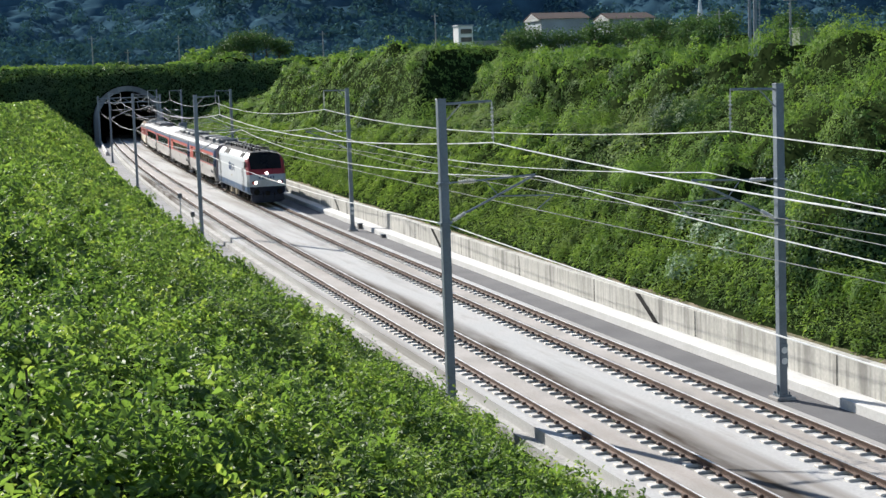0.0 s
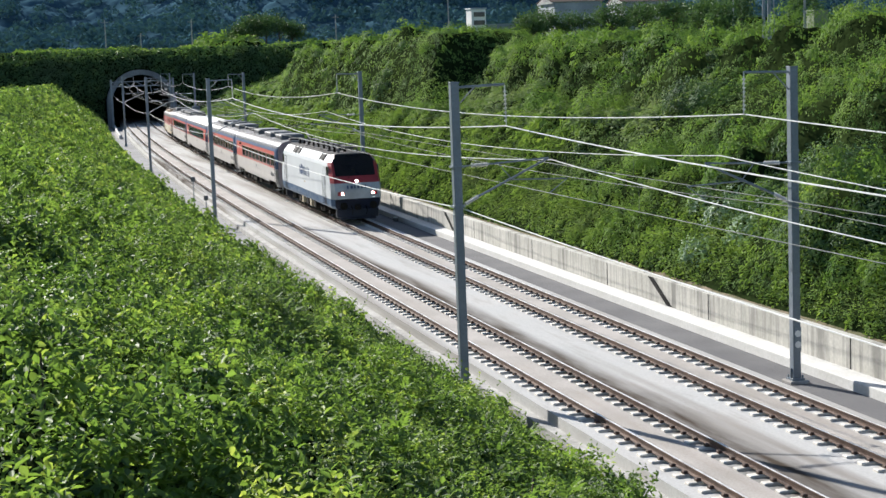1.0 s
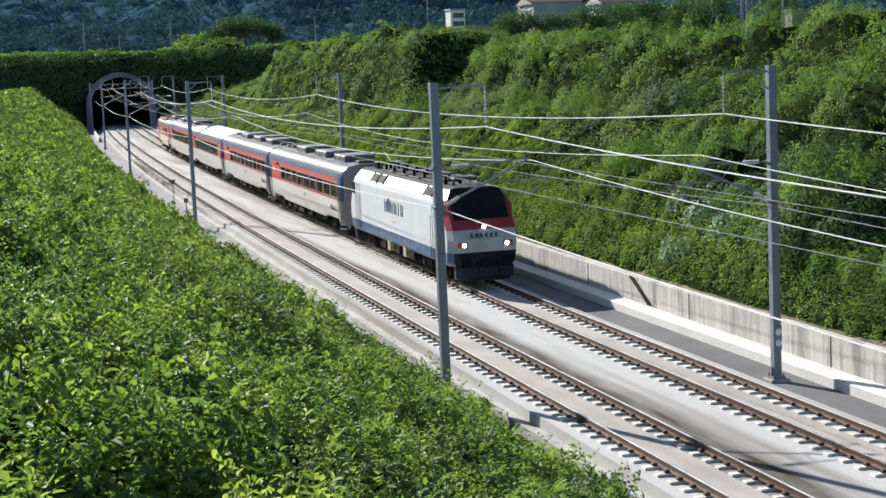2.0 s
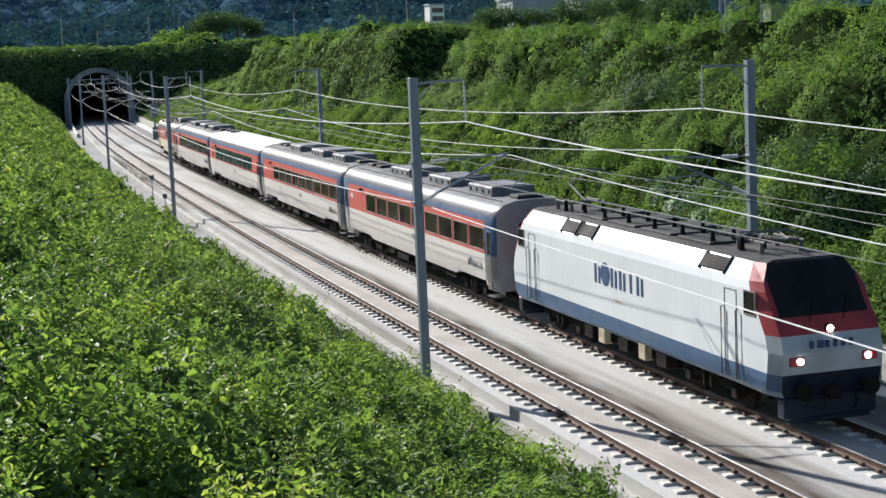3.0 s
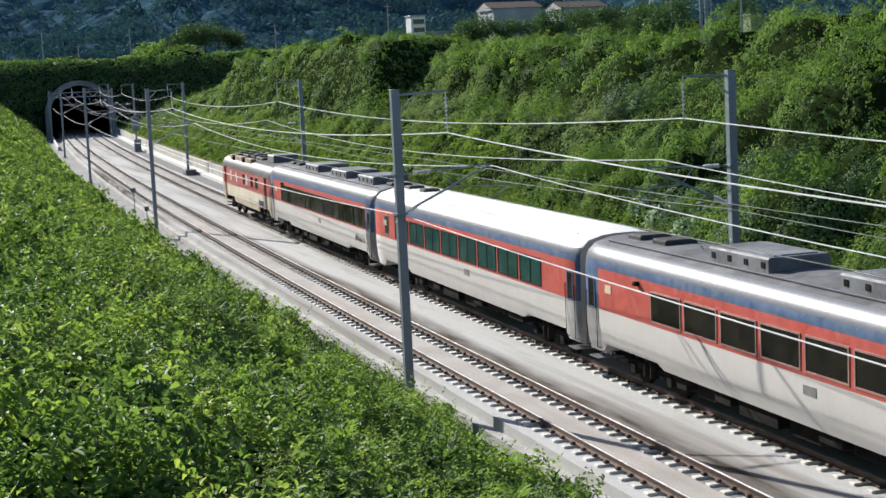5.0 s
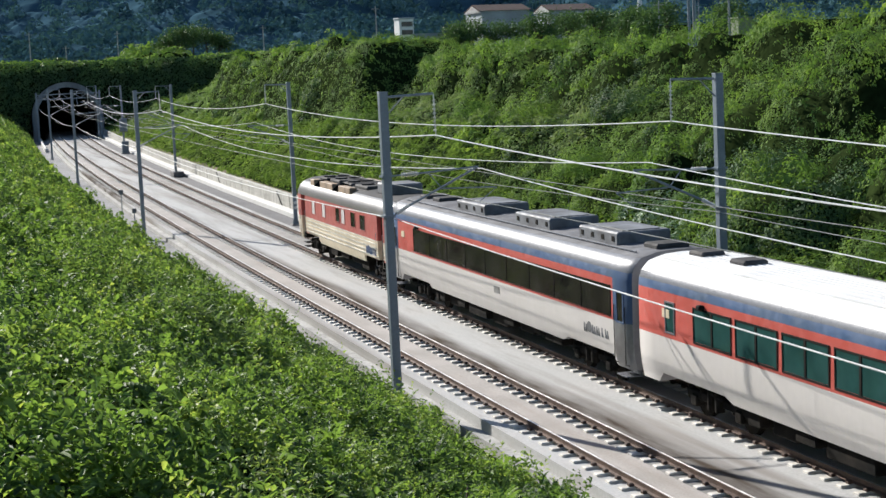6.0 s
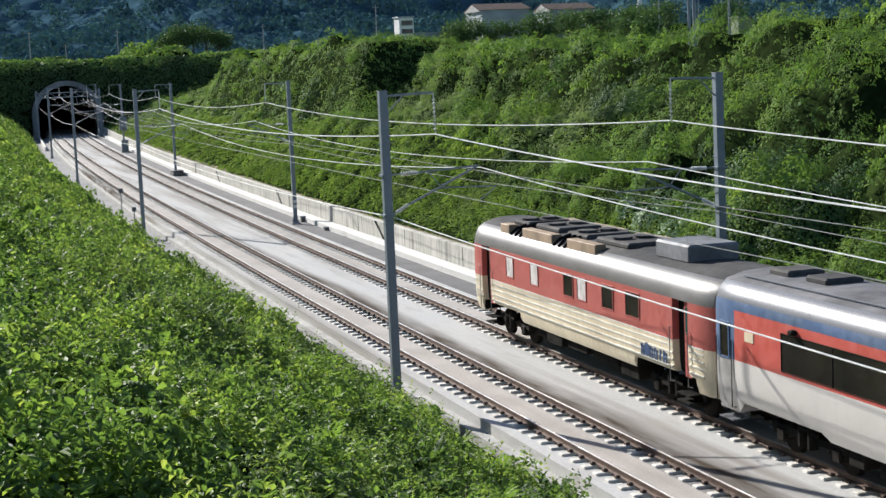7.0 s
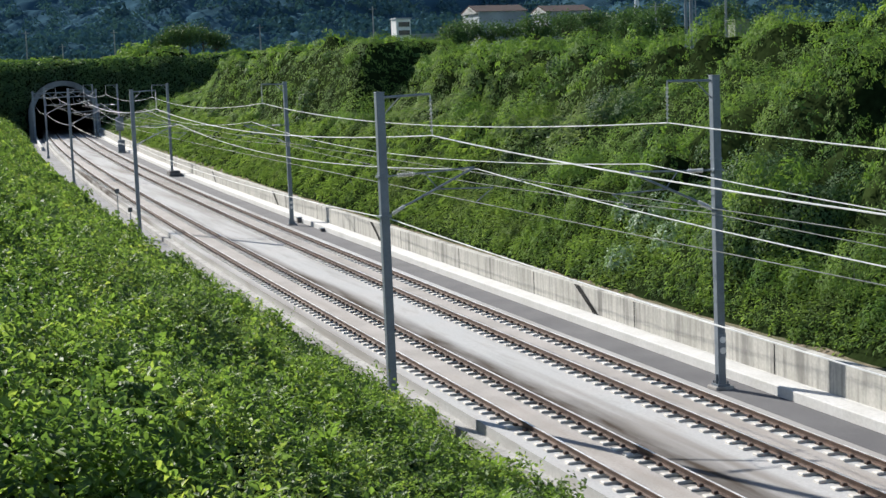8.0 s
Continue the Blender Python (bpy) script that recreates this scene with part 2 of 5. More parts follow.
def rod(bm, a, b, r, n=6, slot=0, r2=None):
    a, b = Vector(a), Vector(b)
    d = b - a
    m = Matrix.Translation((a + b) / 2) @ d.to_track_quat("Z", "Y").to_matrix().to_4x4()
    made = bmesh.ops.create_cone(bm, cap_ends=True, segments=n, radius1=r, radius2=r if r2 is None else r2, depth=d.length, matrix=m)["verts"]
    for f in {f for v in made for f in v.link_faces}:
        f.material_index = slot
    return bm


def tube(bm, pts, r, n=5):
    """A thin round bar along a line of points."""
    rings = []
    pts = [Vector(q) for q in pts]
    for i, q in enumerate(pts):
        d = (pts[min(i + 1, len(pts) - 1)] - pts[max(i - 1, 0)]).normalized()
        u = d.cross(Vector((0, 0, 1)))
        u = u.normalized() if u.length > 1e-3 else Vector((1, 0, 0))
        v = d.cross(u)
        rings.append([bm.verts.new(q + r * (u * math.cos(k * math.tau / n) + v * math.sin(k * math.tau / n))) for k in range(n)])
    for a, b in zip(rings, rings[1:]):
        for k in range(n):
            bm.faces.new((a[k], a[(k + 1) % n], b[(k + 1) % n], b[k]))
    return bm


def sweep(section, s_list, slots=None, closed=True):
    """A section of (o, z) points carried along the line."""
    bm = bmesh.new()
    rows = [[bm.verts.new(P(s, o, z)) for o, z in section] for s in s_list]
    n = len(section)
    for a, b in zip(rows, rows[1:]):
        for k in range(n if closed else n - 1):
            f = bm.faces.new((a[k], b[k], b[(k + 1) % n], a[(k + 1) % n]))
            f.material_index = slots[k] if slots else 0
    if closed:
        bm.faces.new(rows[0])
        bm.faces.new(rows[-1][::-1])
    bmesh.ops.recalc_face_normals(bm, faces=bm.faces[:])
    return bm


def steps(a, b, d):
    n = max(1, round((b - a) / d))
    return [a + (b - a) * i / n for i in range(n + 1)]


def mesh_of(name, verts, faces, mat, smooth=False):
    """A mesh from arrays; all faces have the same number of corners."""
    me = bpy.data.meshes.new(name)
    k = faces.shape[1]
    me.vertices.add(len(verts))
    me.vertices.foreach_set("co", verts.astype(np.float32).ravel())
    me.loops.add(faces.size)
    me.loops.foreach_set("vertex_index", faces.astype(np.int32).ravel())
    me.polygons.add(len(faces))
    me.polygons.foreach_set("loop_start", np.arange(0, faces.size, k, dtype=np.int32))
    me.update(calc_edges=True)
    me.validate()
    me.materials.append(mat)
    if smooth:
        me.shade_smooth()
    return new(name, me)


def PA(s, o, z):
    a = KAP * s
    return np.stack([(1 - np.cos(a)) / KAP + o * np.cos(a), np.sin(a) / KAP - o * np.sin(a), z + GRADE * s], -1)


def smooth(a, b, x):
    t = np.clip((x - a) / (b - a), 0, 1)
    return t * t * (3 - 2 * t)


def vnoise(x, y, seed):
    """Smooth value noise in 0 to 1 on arrays."""
    xi, yi = np.floor(x).astype(np.int64), np.floor(y).astype(np.int64)
    fx, fy = x - xi, y - yi
    fx, fy = fx * fx * (3 - 2 * fx), fy * fy * (3 - 2 * fy)

    def h(a, b):
        k = (a * 374761393 + b * 668265263 + seed * 974634777) & 0xFFFFFFFF
        k = ((k ^ (k >> 13)) * 1274126177) & 0xFFFFFFFF
        return ((k ^ (k >> 16)) & 0xFFFF) / 65535.0
    return (h(xi, yi) * (1 - fx) + h(xi + 1, yi) * fx) * (1 - fy) + (h(xi, yi + 1) * (1 - fx) + h(xi + 1, yi + 1) * fx) * fy


# ---- the lie of the land ----
BED_L, BED_R = -3.3, 8.55


def hill_top(s, o):
    """The ground over the tunnel and the fields behind it."""
    return 12.3 + 0.015 * np.clip(np.abs(o - 2) - 8, 0, 60) + 0.04 * np.clip(o - 40, 0, 60) * smooth(250, 300, s)


def land(s, o):
    """Height of the soil over the railhead."""
    s, o = np.asarray(s, float), np.asarray(o, float)
    lift = 0.50 + 0.29 * smooth(45, 170, s)
    left = -0.85 + lift * np.clip(-o - 3.1 - 1.2 * smooth(45, 90, s), 0, None)
    left = np.minimum(left, 7.0 - 0.7 * smooth(60, 140, s) - 0.4 * smooth(170, 250, s))
    crest = 8.6 + 0.015 * np.clip(s - 50, 0, 170) + 0.045 * np.clip(o - 32, 0, 60) * smooth(150, 240, s) - 0.3 - 2.2 * smooth(26, 33, o) + 2.6 * (1 - smooth(48, 70, s)) + (0.2 * smooth(74, 95, s) + 0.9 * smooth(118, 124, s)) * (1 - smooth(180, 220, s)) * (1 - smooth(26, 33, o)) - 1.0 * smooth(120, 160, s) * (1 - smooth(26, 40, o))
    up = 0.75 + (0.60 - 0.10 * smooth(125, 170, s) - 0.14 * smooth(185, 230, s)) * (o - 8.6)
    # a level bench half way up
    bench = smooth(68, 80, s) * (1 - smooth(116, 124, s))
    stepped = 0.75 + 0.72 * np.clip(o - 8.6, 0, 7.0) + 0.06 * np.clip(o - 15.6, 0, 2.9) + 0.95 * np.clip(o - 18.5, 0, None)
    up = up + (stepped - up) * bench
    # a spur with a steep end towards the camera
    end = smooth(118.5, 121.5, s - 0.6 * (o - 18))
    hollow = smooth(100, 115, s) * (1 - end) * (1 - smooth(122, 128, s))
    up = up + 4.3 * end * smooth(15.6, 18.6, o) * (1 - smooth(195, 222, s)) - 0.5 * hollow * smooth(14, 18, o)
    crest = crest + 0.6 * end * (1 - smooth(150, 180, s)) * (1 - smooth(26, 32, o))
    right = np.minimum(up, crest)
    z = np.where(o < -3.1, left, np.where(o > 8.6, right, -0.85))
    face = smooth(289.2, 292.6, s) + 0.0 * o
    cut = (o > -4.4) & (o < 8.7) & (s < 345)
    return np.where(cut, z, np.maximum(z, -0.85 + (hill_top(s, o) + 0.85) * face))


def surface(s, o):
    """The soil, or the cover of the tunnel where there is one."""
    over = (o > -4.6) & (o < 8.9) & (s > 290)
    return np.where(over, hill_top(s, o), land(s, o))


def mound(s, o, cell, seed, least=0.40, more=0.36):
    """Rounded tops, one in each cell of a loose net, meeting in creases."""
    x, y = s / cell, o / cell
    xi, yi = np.floor(x), np.floor(y)
    best = np.zeros(np.shape(x))
    for i in (-1, 0, 1):
        for j in (-1, 0, 1):
            a, b = xi + i, yi + j
            px, py = a + 0.1 + 0.8 * vnoise(a, b, seed + 50), b + 0.1 + 0.8 * vnoise(a, b, seed + 51)
            k = vnoise(a, b, seed + 52)
            r = least + more * k
            best = np.maximum(best, (0.35 + 0.65 * k) * np.sqrt(np.clip(1 - ((x - px) ** 2 + (y - py) ** 2) / (r * r), 0, 1)))
    return best


def bush(s, o):
    """Height of the growth over the soil."""
    near = 0.1 + 1.2 * mound(s, o, 1.8, 3) + 0.4 * mound(s, o, 0.7, 8) + 0.5 * vnoise(s / 2.6, o / 2.6, 9) + 0.2 * vnoise(s / 0.4, o / 0.4, 4)
    thick = smooth(0.3, 0.6, vnoise(s / 8.0, o / 4.5, 10)) * smooth(9.5, 13.0, o) * (1 - 0.85 * smooth(56, 66, s) * (1 - smooth(14.0, 17.0, o)))
    thick = np.maximum(thick, 0.75 * smooth(66, 76, s) * (1 - smooth(112, 118, s)) * smooth(18.6, 19.6, o) * (1 - smooth(23, 25, o)))
    big = 0.15 + (0.5 + 3.7 * thick) * mound(s + 0.8 * vnoise(s / 1.1, o / 1.1, 15), o + 0.8 * vnoise(s / 1.1, o / 1.1, 16), 3.4, 5, 0.34, 0.24) + (0.4 + 0.7 * thick) * mound(s, o, 1.3, 6) + 0.22 * vnoise(s / 0.7, o / 0.7, 7)
    big = big + 2.6 * np.exp(-((s - 45.8) / 2.2) ** 2 - ((o - 10.9) / 1.2) ** 2) - 1.2 * np.exp(-((s - 41.3) / 1.9) ** 2 - ((o - 11.7) / 1.5) ** 2)
    big = big * (1 - 0.55 * smooth(112, 140, s) * (1 - smooth(284, 292, s)))
    big = big * (1 - 0.7 * smooth(68, 80, s) * (1 - smooth(116, 124, s)) * smooth(14.2, 15.6, o) * (1 - smooth(18.0, 19.2, o)))
    near = near * (1 - 0.25 * smooth(100, 180, s))
    h = np.where(o < 0, near, big)
    h = h * np.where((o < 0) & (s < 289), 1 - smooth(-5.2, -3.4, o) * smooth(60, 85, s), 1.0)
    edge = np.where(o < 0, smooth(-2.5, -6.0, o), smooth(8.5, 10.4, o))
    h = np.maximum(h, 0.05) * (1 - 0.42 * smooth(19, 22, o) - 0.3 * smooth(26, 30, o))
    return h * np.where((s > 290) & (o > -5) & (o < 9), 1.0, 0.15 + 0.85 * edge)


def sheet(name, s, o, Z, mat):
    S, O = np.meshgrid(s, o, indexing="ij")
    V = PA(np.clip(S, -400, 400), O, Z(S, O))
    V[..., 1] += S - np.clip(S, -400, 400)
    idx = np.arange(S.size).reshape(S.shape)
    F = np.stack([idx[:-1, :-1], idx[:-1, 1:], idx[1:, 1:], idx[1:, :-1]], -1).reshape(-1, 4)
    return mesh_of(name, V.reshape(-1, 3), F, mat, True)


def ground_sheet():
    s = np.concatenate([np.array([-400, -200, -100]), np.arange(-60, 4, 4.0), np.arange(4, 60, 0.5), np.arange(60, 150, 1.0), np.arange(150, 284, 2.0), np.arange(284, 304, 0.7),
                        np.arange(304, 345, 4), np.array([344.9, 345.1, 360, 400, 460, 540, 650, 800, 1100, 1600, 2400, 3600])])
    o = np.concatenate([np.array([-3000, -1500, -700, -350, -180, -100, -60, -40, -30, -24]), np.arange(-20, -4.5, 0.45), np.array([-4.41, -4.39, -4.0, -3.4, -2.6, -2.2, -1.7, 0, 4, 7.6, 8.3, 8.61, 8.69, 8.71]), np.arange(9, 32, 0.6), np.array([33, 36, 42, 52, 60, 70, 85, 100, 130, 160, 300, 600, 1200, 2500])])

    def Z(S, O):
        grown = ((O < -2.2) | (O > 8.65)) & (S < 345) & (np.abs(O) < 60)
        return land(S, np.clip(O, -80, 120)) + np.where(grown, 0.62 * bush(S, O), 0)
    tagged(sheet("ground", s, o, Z, SHADE_SOIL), "weedy soil of a railway cutting and fields, darkened as shade under leaves", "ground", kind="structure")
    ob = sheet("tunnel_cover", np.arange(290.5, 346, 1.5), np.arange(-4.9, 9.4, 0.5), lambda S, O: hill_top(S, O) + 0.4 * bush(S, O), SHADE_SOIL)
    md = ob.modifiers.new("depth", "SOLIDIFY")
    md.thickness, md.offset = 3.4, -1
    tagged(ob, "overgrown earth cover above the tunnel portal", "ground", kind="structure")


def leaf_cloud(name, pts, size, mat, label, category, seed, upright=0.55, out=None, loose=0.6, fine=False, fold_by=0.16, axis=None, slim=1.0, rising=0.0):
    """Many small folded leaves, each of two triangles; out: the ways that they face, roughly."""
    rng = np.random.default_rng(seed)
    n = len(pts)
    nrm = rng.normal(size=(n, 3))
    if out is None:
        nrm[:, 2] = np.abs(nrm[:, 2]) + upright
    else:
        nrm = nrm * loose + out
    nrm /= np.linalg.norm(nrm, axis=1)[:, None]
    if rising:
        axis = rng.normal(size=(n, 3)) * np.array([1.0, 1.0, 0.5]) + np.array([0, 0, rising])
    u = np.cross(nrm, rng.normal(size=(n, 3))) if axis is None else axis - nrm * np.sum(axis * nrm, 1)[:, None]
    u /= np.linalg.norm(u, axis=1)[:, None] + 1e-9
    v = np.cross(nrm, u)
    L, Wd = size[:, None], (size * slim * rng.uniform(0.24, 0.40, n))[:, None]
    fold = nrm * size[:, None] * fold_by
    if fine:
        V = np.stack([pts - u * L * 0.5, pts - u * L * 0.2 - v * Wd * 0.9 + fold, pts + u * L * 0.18 - v * Wd * 0.75 + fold * 0.6, pts + u * L * 0.55 - fold * 0.8,
                      pts + u * L * 0.18 + v * Wd * 0.75 + fold * 0.6, pts - u * L * 0.2 + v * Wd * 0.9 + fold], 1).reshape(-1, 3)
        b = np.arange(n)[:, None] * 6
        F = np.concatenate([b + np.array([q]) for q in ((0, 1, 2, 3), (0, 3, 4, 5))], 1).reshape(-1, 4)
        return tagged(mesh_of(name, V, F, mat), label, category, kind="stuff")
    V = np.stack([pts - u * L * 0.5, pts - v * Wd + fold, pts + u * L * 0.5 - fold * 0.8, pts + v * Wd + fold], 1).reshape(-1, 3)
    b = np.arange(n)[:, None] * 4
    F = np.concatenate([b + np.array([[0, 1, 2]]), b + np.array([[0, 2, 3]])], 1).reshape(-1, 3)
    return tagged(mesh_of(name, V, F, mat), label, category, kind="stuff")


def grow(zones, seed, sprig=12, spiky=1.0, gaps=0.88):
    """Places, sizes and facing of leaves in sprigs: zones of s and o with a leaf size and a cover."""
    rng = np.random.default_rng(seed)
    out, sizes, ways = [], [], []
    for s0, s1, o0, o1, leaf, cover in zones:
        m = int((s1 - s0) * (o1 - o0) * cover * 2.5 / (0.33 * leaf * leaf) / sprig)
        s, o = rng.uniform(s0, s1, m), rng.uniform(o0, o1, m)
        e = 0.12 + 0.25 * leaf
        gs, go = [np.clip((surface(s + e * i, o + e * j) + bush(s + e * i, o + e * j) - surface(s - e * i, o - e * j) - bush(s - e * i, o - e * j)) / (2 * e), -4, 4) for i, j in ((1, 0), (0, 1))]
        area = np.sqrt(1 + gs * gs + go * go)
        keep = rng.uniform(0, 1, m) < np.minimum(area, 2.5) / 2.5 * (1 - gaps + gaps * smooth(0.25, 0.5, 0.6 * vnoise(s / (leaf * 11), o / (leaf * 11), seed + 3) + 0.4 * vnoise(s / (leaf * 4), o / (leaf * 4), seed + 4)))
        s, o = s[keep], o[keep]
        face = np.stack([-go, -gs, np.ones_like(gs)], -1)[keep] / area[keep][:, None]
        m = len(s)
        k = rng.uniform(0.8, 1.05, m) + 0.2 * spiky * (rng.uniform(0, 1, m) > 0.9)
        z = surface(s, o) + bush(s, o) * k
        big = 0.75 + 0.75 * vnoise(s / 2.3, o / 2.3, seed + 1) ** 1.5
        t = rng.uniform(0, 1, (m, sprig))
        a = rng.uniform(0, math.tau, (m, sprig))
        tall = np.minimum(leaf * (1 + spiky * rng.uniform(0.5, 5.5, m)), rng.uniform(0.35, 0.6, m))[:, None]
        r = leaf * (0.5 + 0.9 * (1 - t) * rng.uniform(0.5, 1.3, (m, sprig)))
        lean = rng.normal(size=(m, 2, 1)) * 0.3
        c = np.stack([r * np.cos(a) + lean[:, 0] * t * tall, r * np.sin(a) + lean[:, 1] * t * tall, (t - 0.4) * tall], -1)
        c = (PA(s, o, z)[:, None, :] + c).reshape(-1, 3)
        out.append(c)
        ways.append((np.stack([0.5 * np.cos(a), 0.5 * np.sin(a), 0.3 * t], -1) * (0.3 + 0.7 * spiky) + face[:, None, :]).reshape(-1, 3))
        sizes.append(np.repeat(leaf * big * rng.uniform(0.8, 1.2, m), sprig) * rng.uniform(0.6, 1.25, m * sprig))
    return np.concatenate(out), np.concatenate(sizes), np.concatenate(ways)


def shrubs(zones, seed):
    """Rounded bushes on the slopes: zones of s, o, number, radii and leaf size."""
    rng = np.random.default_rng(seed)
    out, sizes, ways = [], [], []
    for s0, s1, o0, o1, count, r0, r1, leaf in zones:
        for _ in range(count):
            s, o = rng.uniform(s0, s1), rng.uniform(o0, o1)
            if 8 < o < 8.6 + r0 or (103 < s < 122 + 0.6 * (o - 18) and 15 < o < 27):
                continue
            r = (r0 + (r1 - r0) * rng.uniform() ** 2.2) * (0.6 if 18.5 < o < 28 else 1.0)
            n = int(5.2 * r * r / (0.33 * leaf * leaf))
            d = rng.normal(size=(n, 3))
            d[:, 2] = np.abs(d[:, 2] + 0.35) * 0.9 - 0.3
            d /= np.linalg.norm(d, axis=1)[:, None]
            lump = 0.66 + 0.46 * vnoise(d[:, 0] * 2.6 + s, d[:, 1] * 2.6 + d[:, 2] * 2.1 + o, seed) + 0.07 * rng.normal(size=n)
            c = np.array(P(s, o, float(surface(np.array(s), np.array(o))) + 0.35 * r))
            out.append(c + d * (r * lump)[:, None] * np.array([1.0, 1.0, rng.uniform(0.75, 1.15)]))
            sizes.append(leaf * rng.uniform(0.6, 1.3, n))
            ways.append(d * 1.2 + np.array([0, 0, 0.3]))
    return np.concatenate(out), np.concatenate(sizes), np.concatenate(ways)


# ---- the track bed ----
FAR = 292.0
LINE = steps(8, FAR + 30, 6)


def bed():
    slab_z = -0.245
    ob = finish(sweep([(-1.45, -1.1), (-1.45, slab_z), (5.85, slab_z), (5.85, -1.1)], LINE), "track_bed", CONCRETE)
    tagged(ob, "pale concrete track bed between and beside two tracks", "track bed", kind="structure")
    ob = finish(sweep([(-1.78, -1.3), (-1.78, -0.55), (-1.452, -0.55), (-1.452, -1.3)], LINE), "cable_trough", TROUGH)
    tagged(ob, "stepped concrete cable trough beside the track bed", "trough", kind="structure")
    ob = finish(sweep([(-4.3, -1.2), (-4.25, -0.72), (-3.2, -0.80), (-1.784, -0.80), (-1.784, -1.2)], steps(56, FAR, 6)), "side_path", GRAVEL)
    tagged(ob, "grey gravelled path along the foot of the bank", "path", kind="structure")
    ob = finish(sweep([(5.852, -1.1), (5.852, -0.40), (7.4, -0.40), (7.4, -1.1)], LINE), "walkway", ASPHALT)
    tagged(ob, "dark grey gravelled walkway beside the track", "walkway", kind="structure")
    ob = finish(sweep([(7.402, -1.1), (7.402, -0.12), (7.43, -0.09), (8.05, -0.06), (8.05, -1.1)], LINE), "kerb", KERB)
    tagged(ob, "pale concrete drain kerb at the foot of the wall", "kerb", kind="structure")
    ob = finish(sweep([(8.052, -1.1), (8.052, 0.86), (8.07, 0.88), (8.38, 0.88), (8.40, 0.86), (8.40, -1.1)], LINE), "retaining_wall", WALL)
    tagged(ob, "streaked low concrete retaining wall below the slope", "wall", kind="structure")
    ob = finish(sweep([(8.402, 0.2), (8.402, 0.80), (8.62, 0.83), (8.95, 0.98), (8.95, 0.2)], LINE), "soil_ledge", LEDGE)
    tagged(ob, "strip of dry brown soil behind the wall top", "soil", kind="structure")
    for c in (0.0, TRACK):
        ob = finish(sweep([(c - 0.37, -0.25), (c - 0.36, -0.222), (c + 0.36, -0.222), (c + 0.37, -0.25)], LINE), "track_slab", SLAB)
        tagged(ob, "beige concrete slab strip between the rails", "slab", kind="structure")


def rails():
    prof = [(-0.075, -0.16), (-0.075, -0.145), (-0.012, -0.125), (-0.012, -0.045), (-0.036, -0.035), (-0.036, -0.004), (-0.03, 0.0),
            (0.03, 0.0), (0.036, -0.004), (0.036, -0.035), (0.012, -0.045), (0.012, -0.125), (0.075, -0.145), (0.075, -0.16)]
    slots = [0] * 6 + [1] + [0] * 7
    for c in (0.0, TRACK):
        for side in (-GAUGE, GAUGE):
            bm = sweep([(c + side + x, z) for x, z in prof], LINE, slots)
            tagged(finish(bm, "rail", [RUST, RAILHEAD]), "rusty steel rail with a polished running surface, glint painted white", "rail", "rails")


ground_sheet()
bed()
rails()


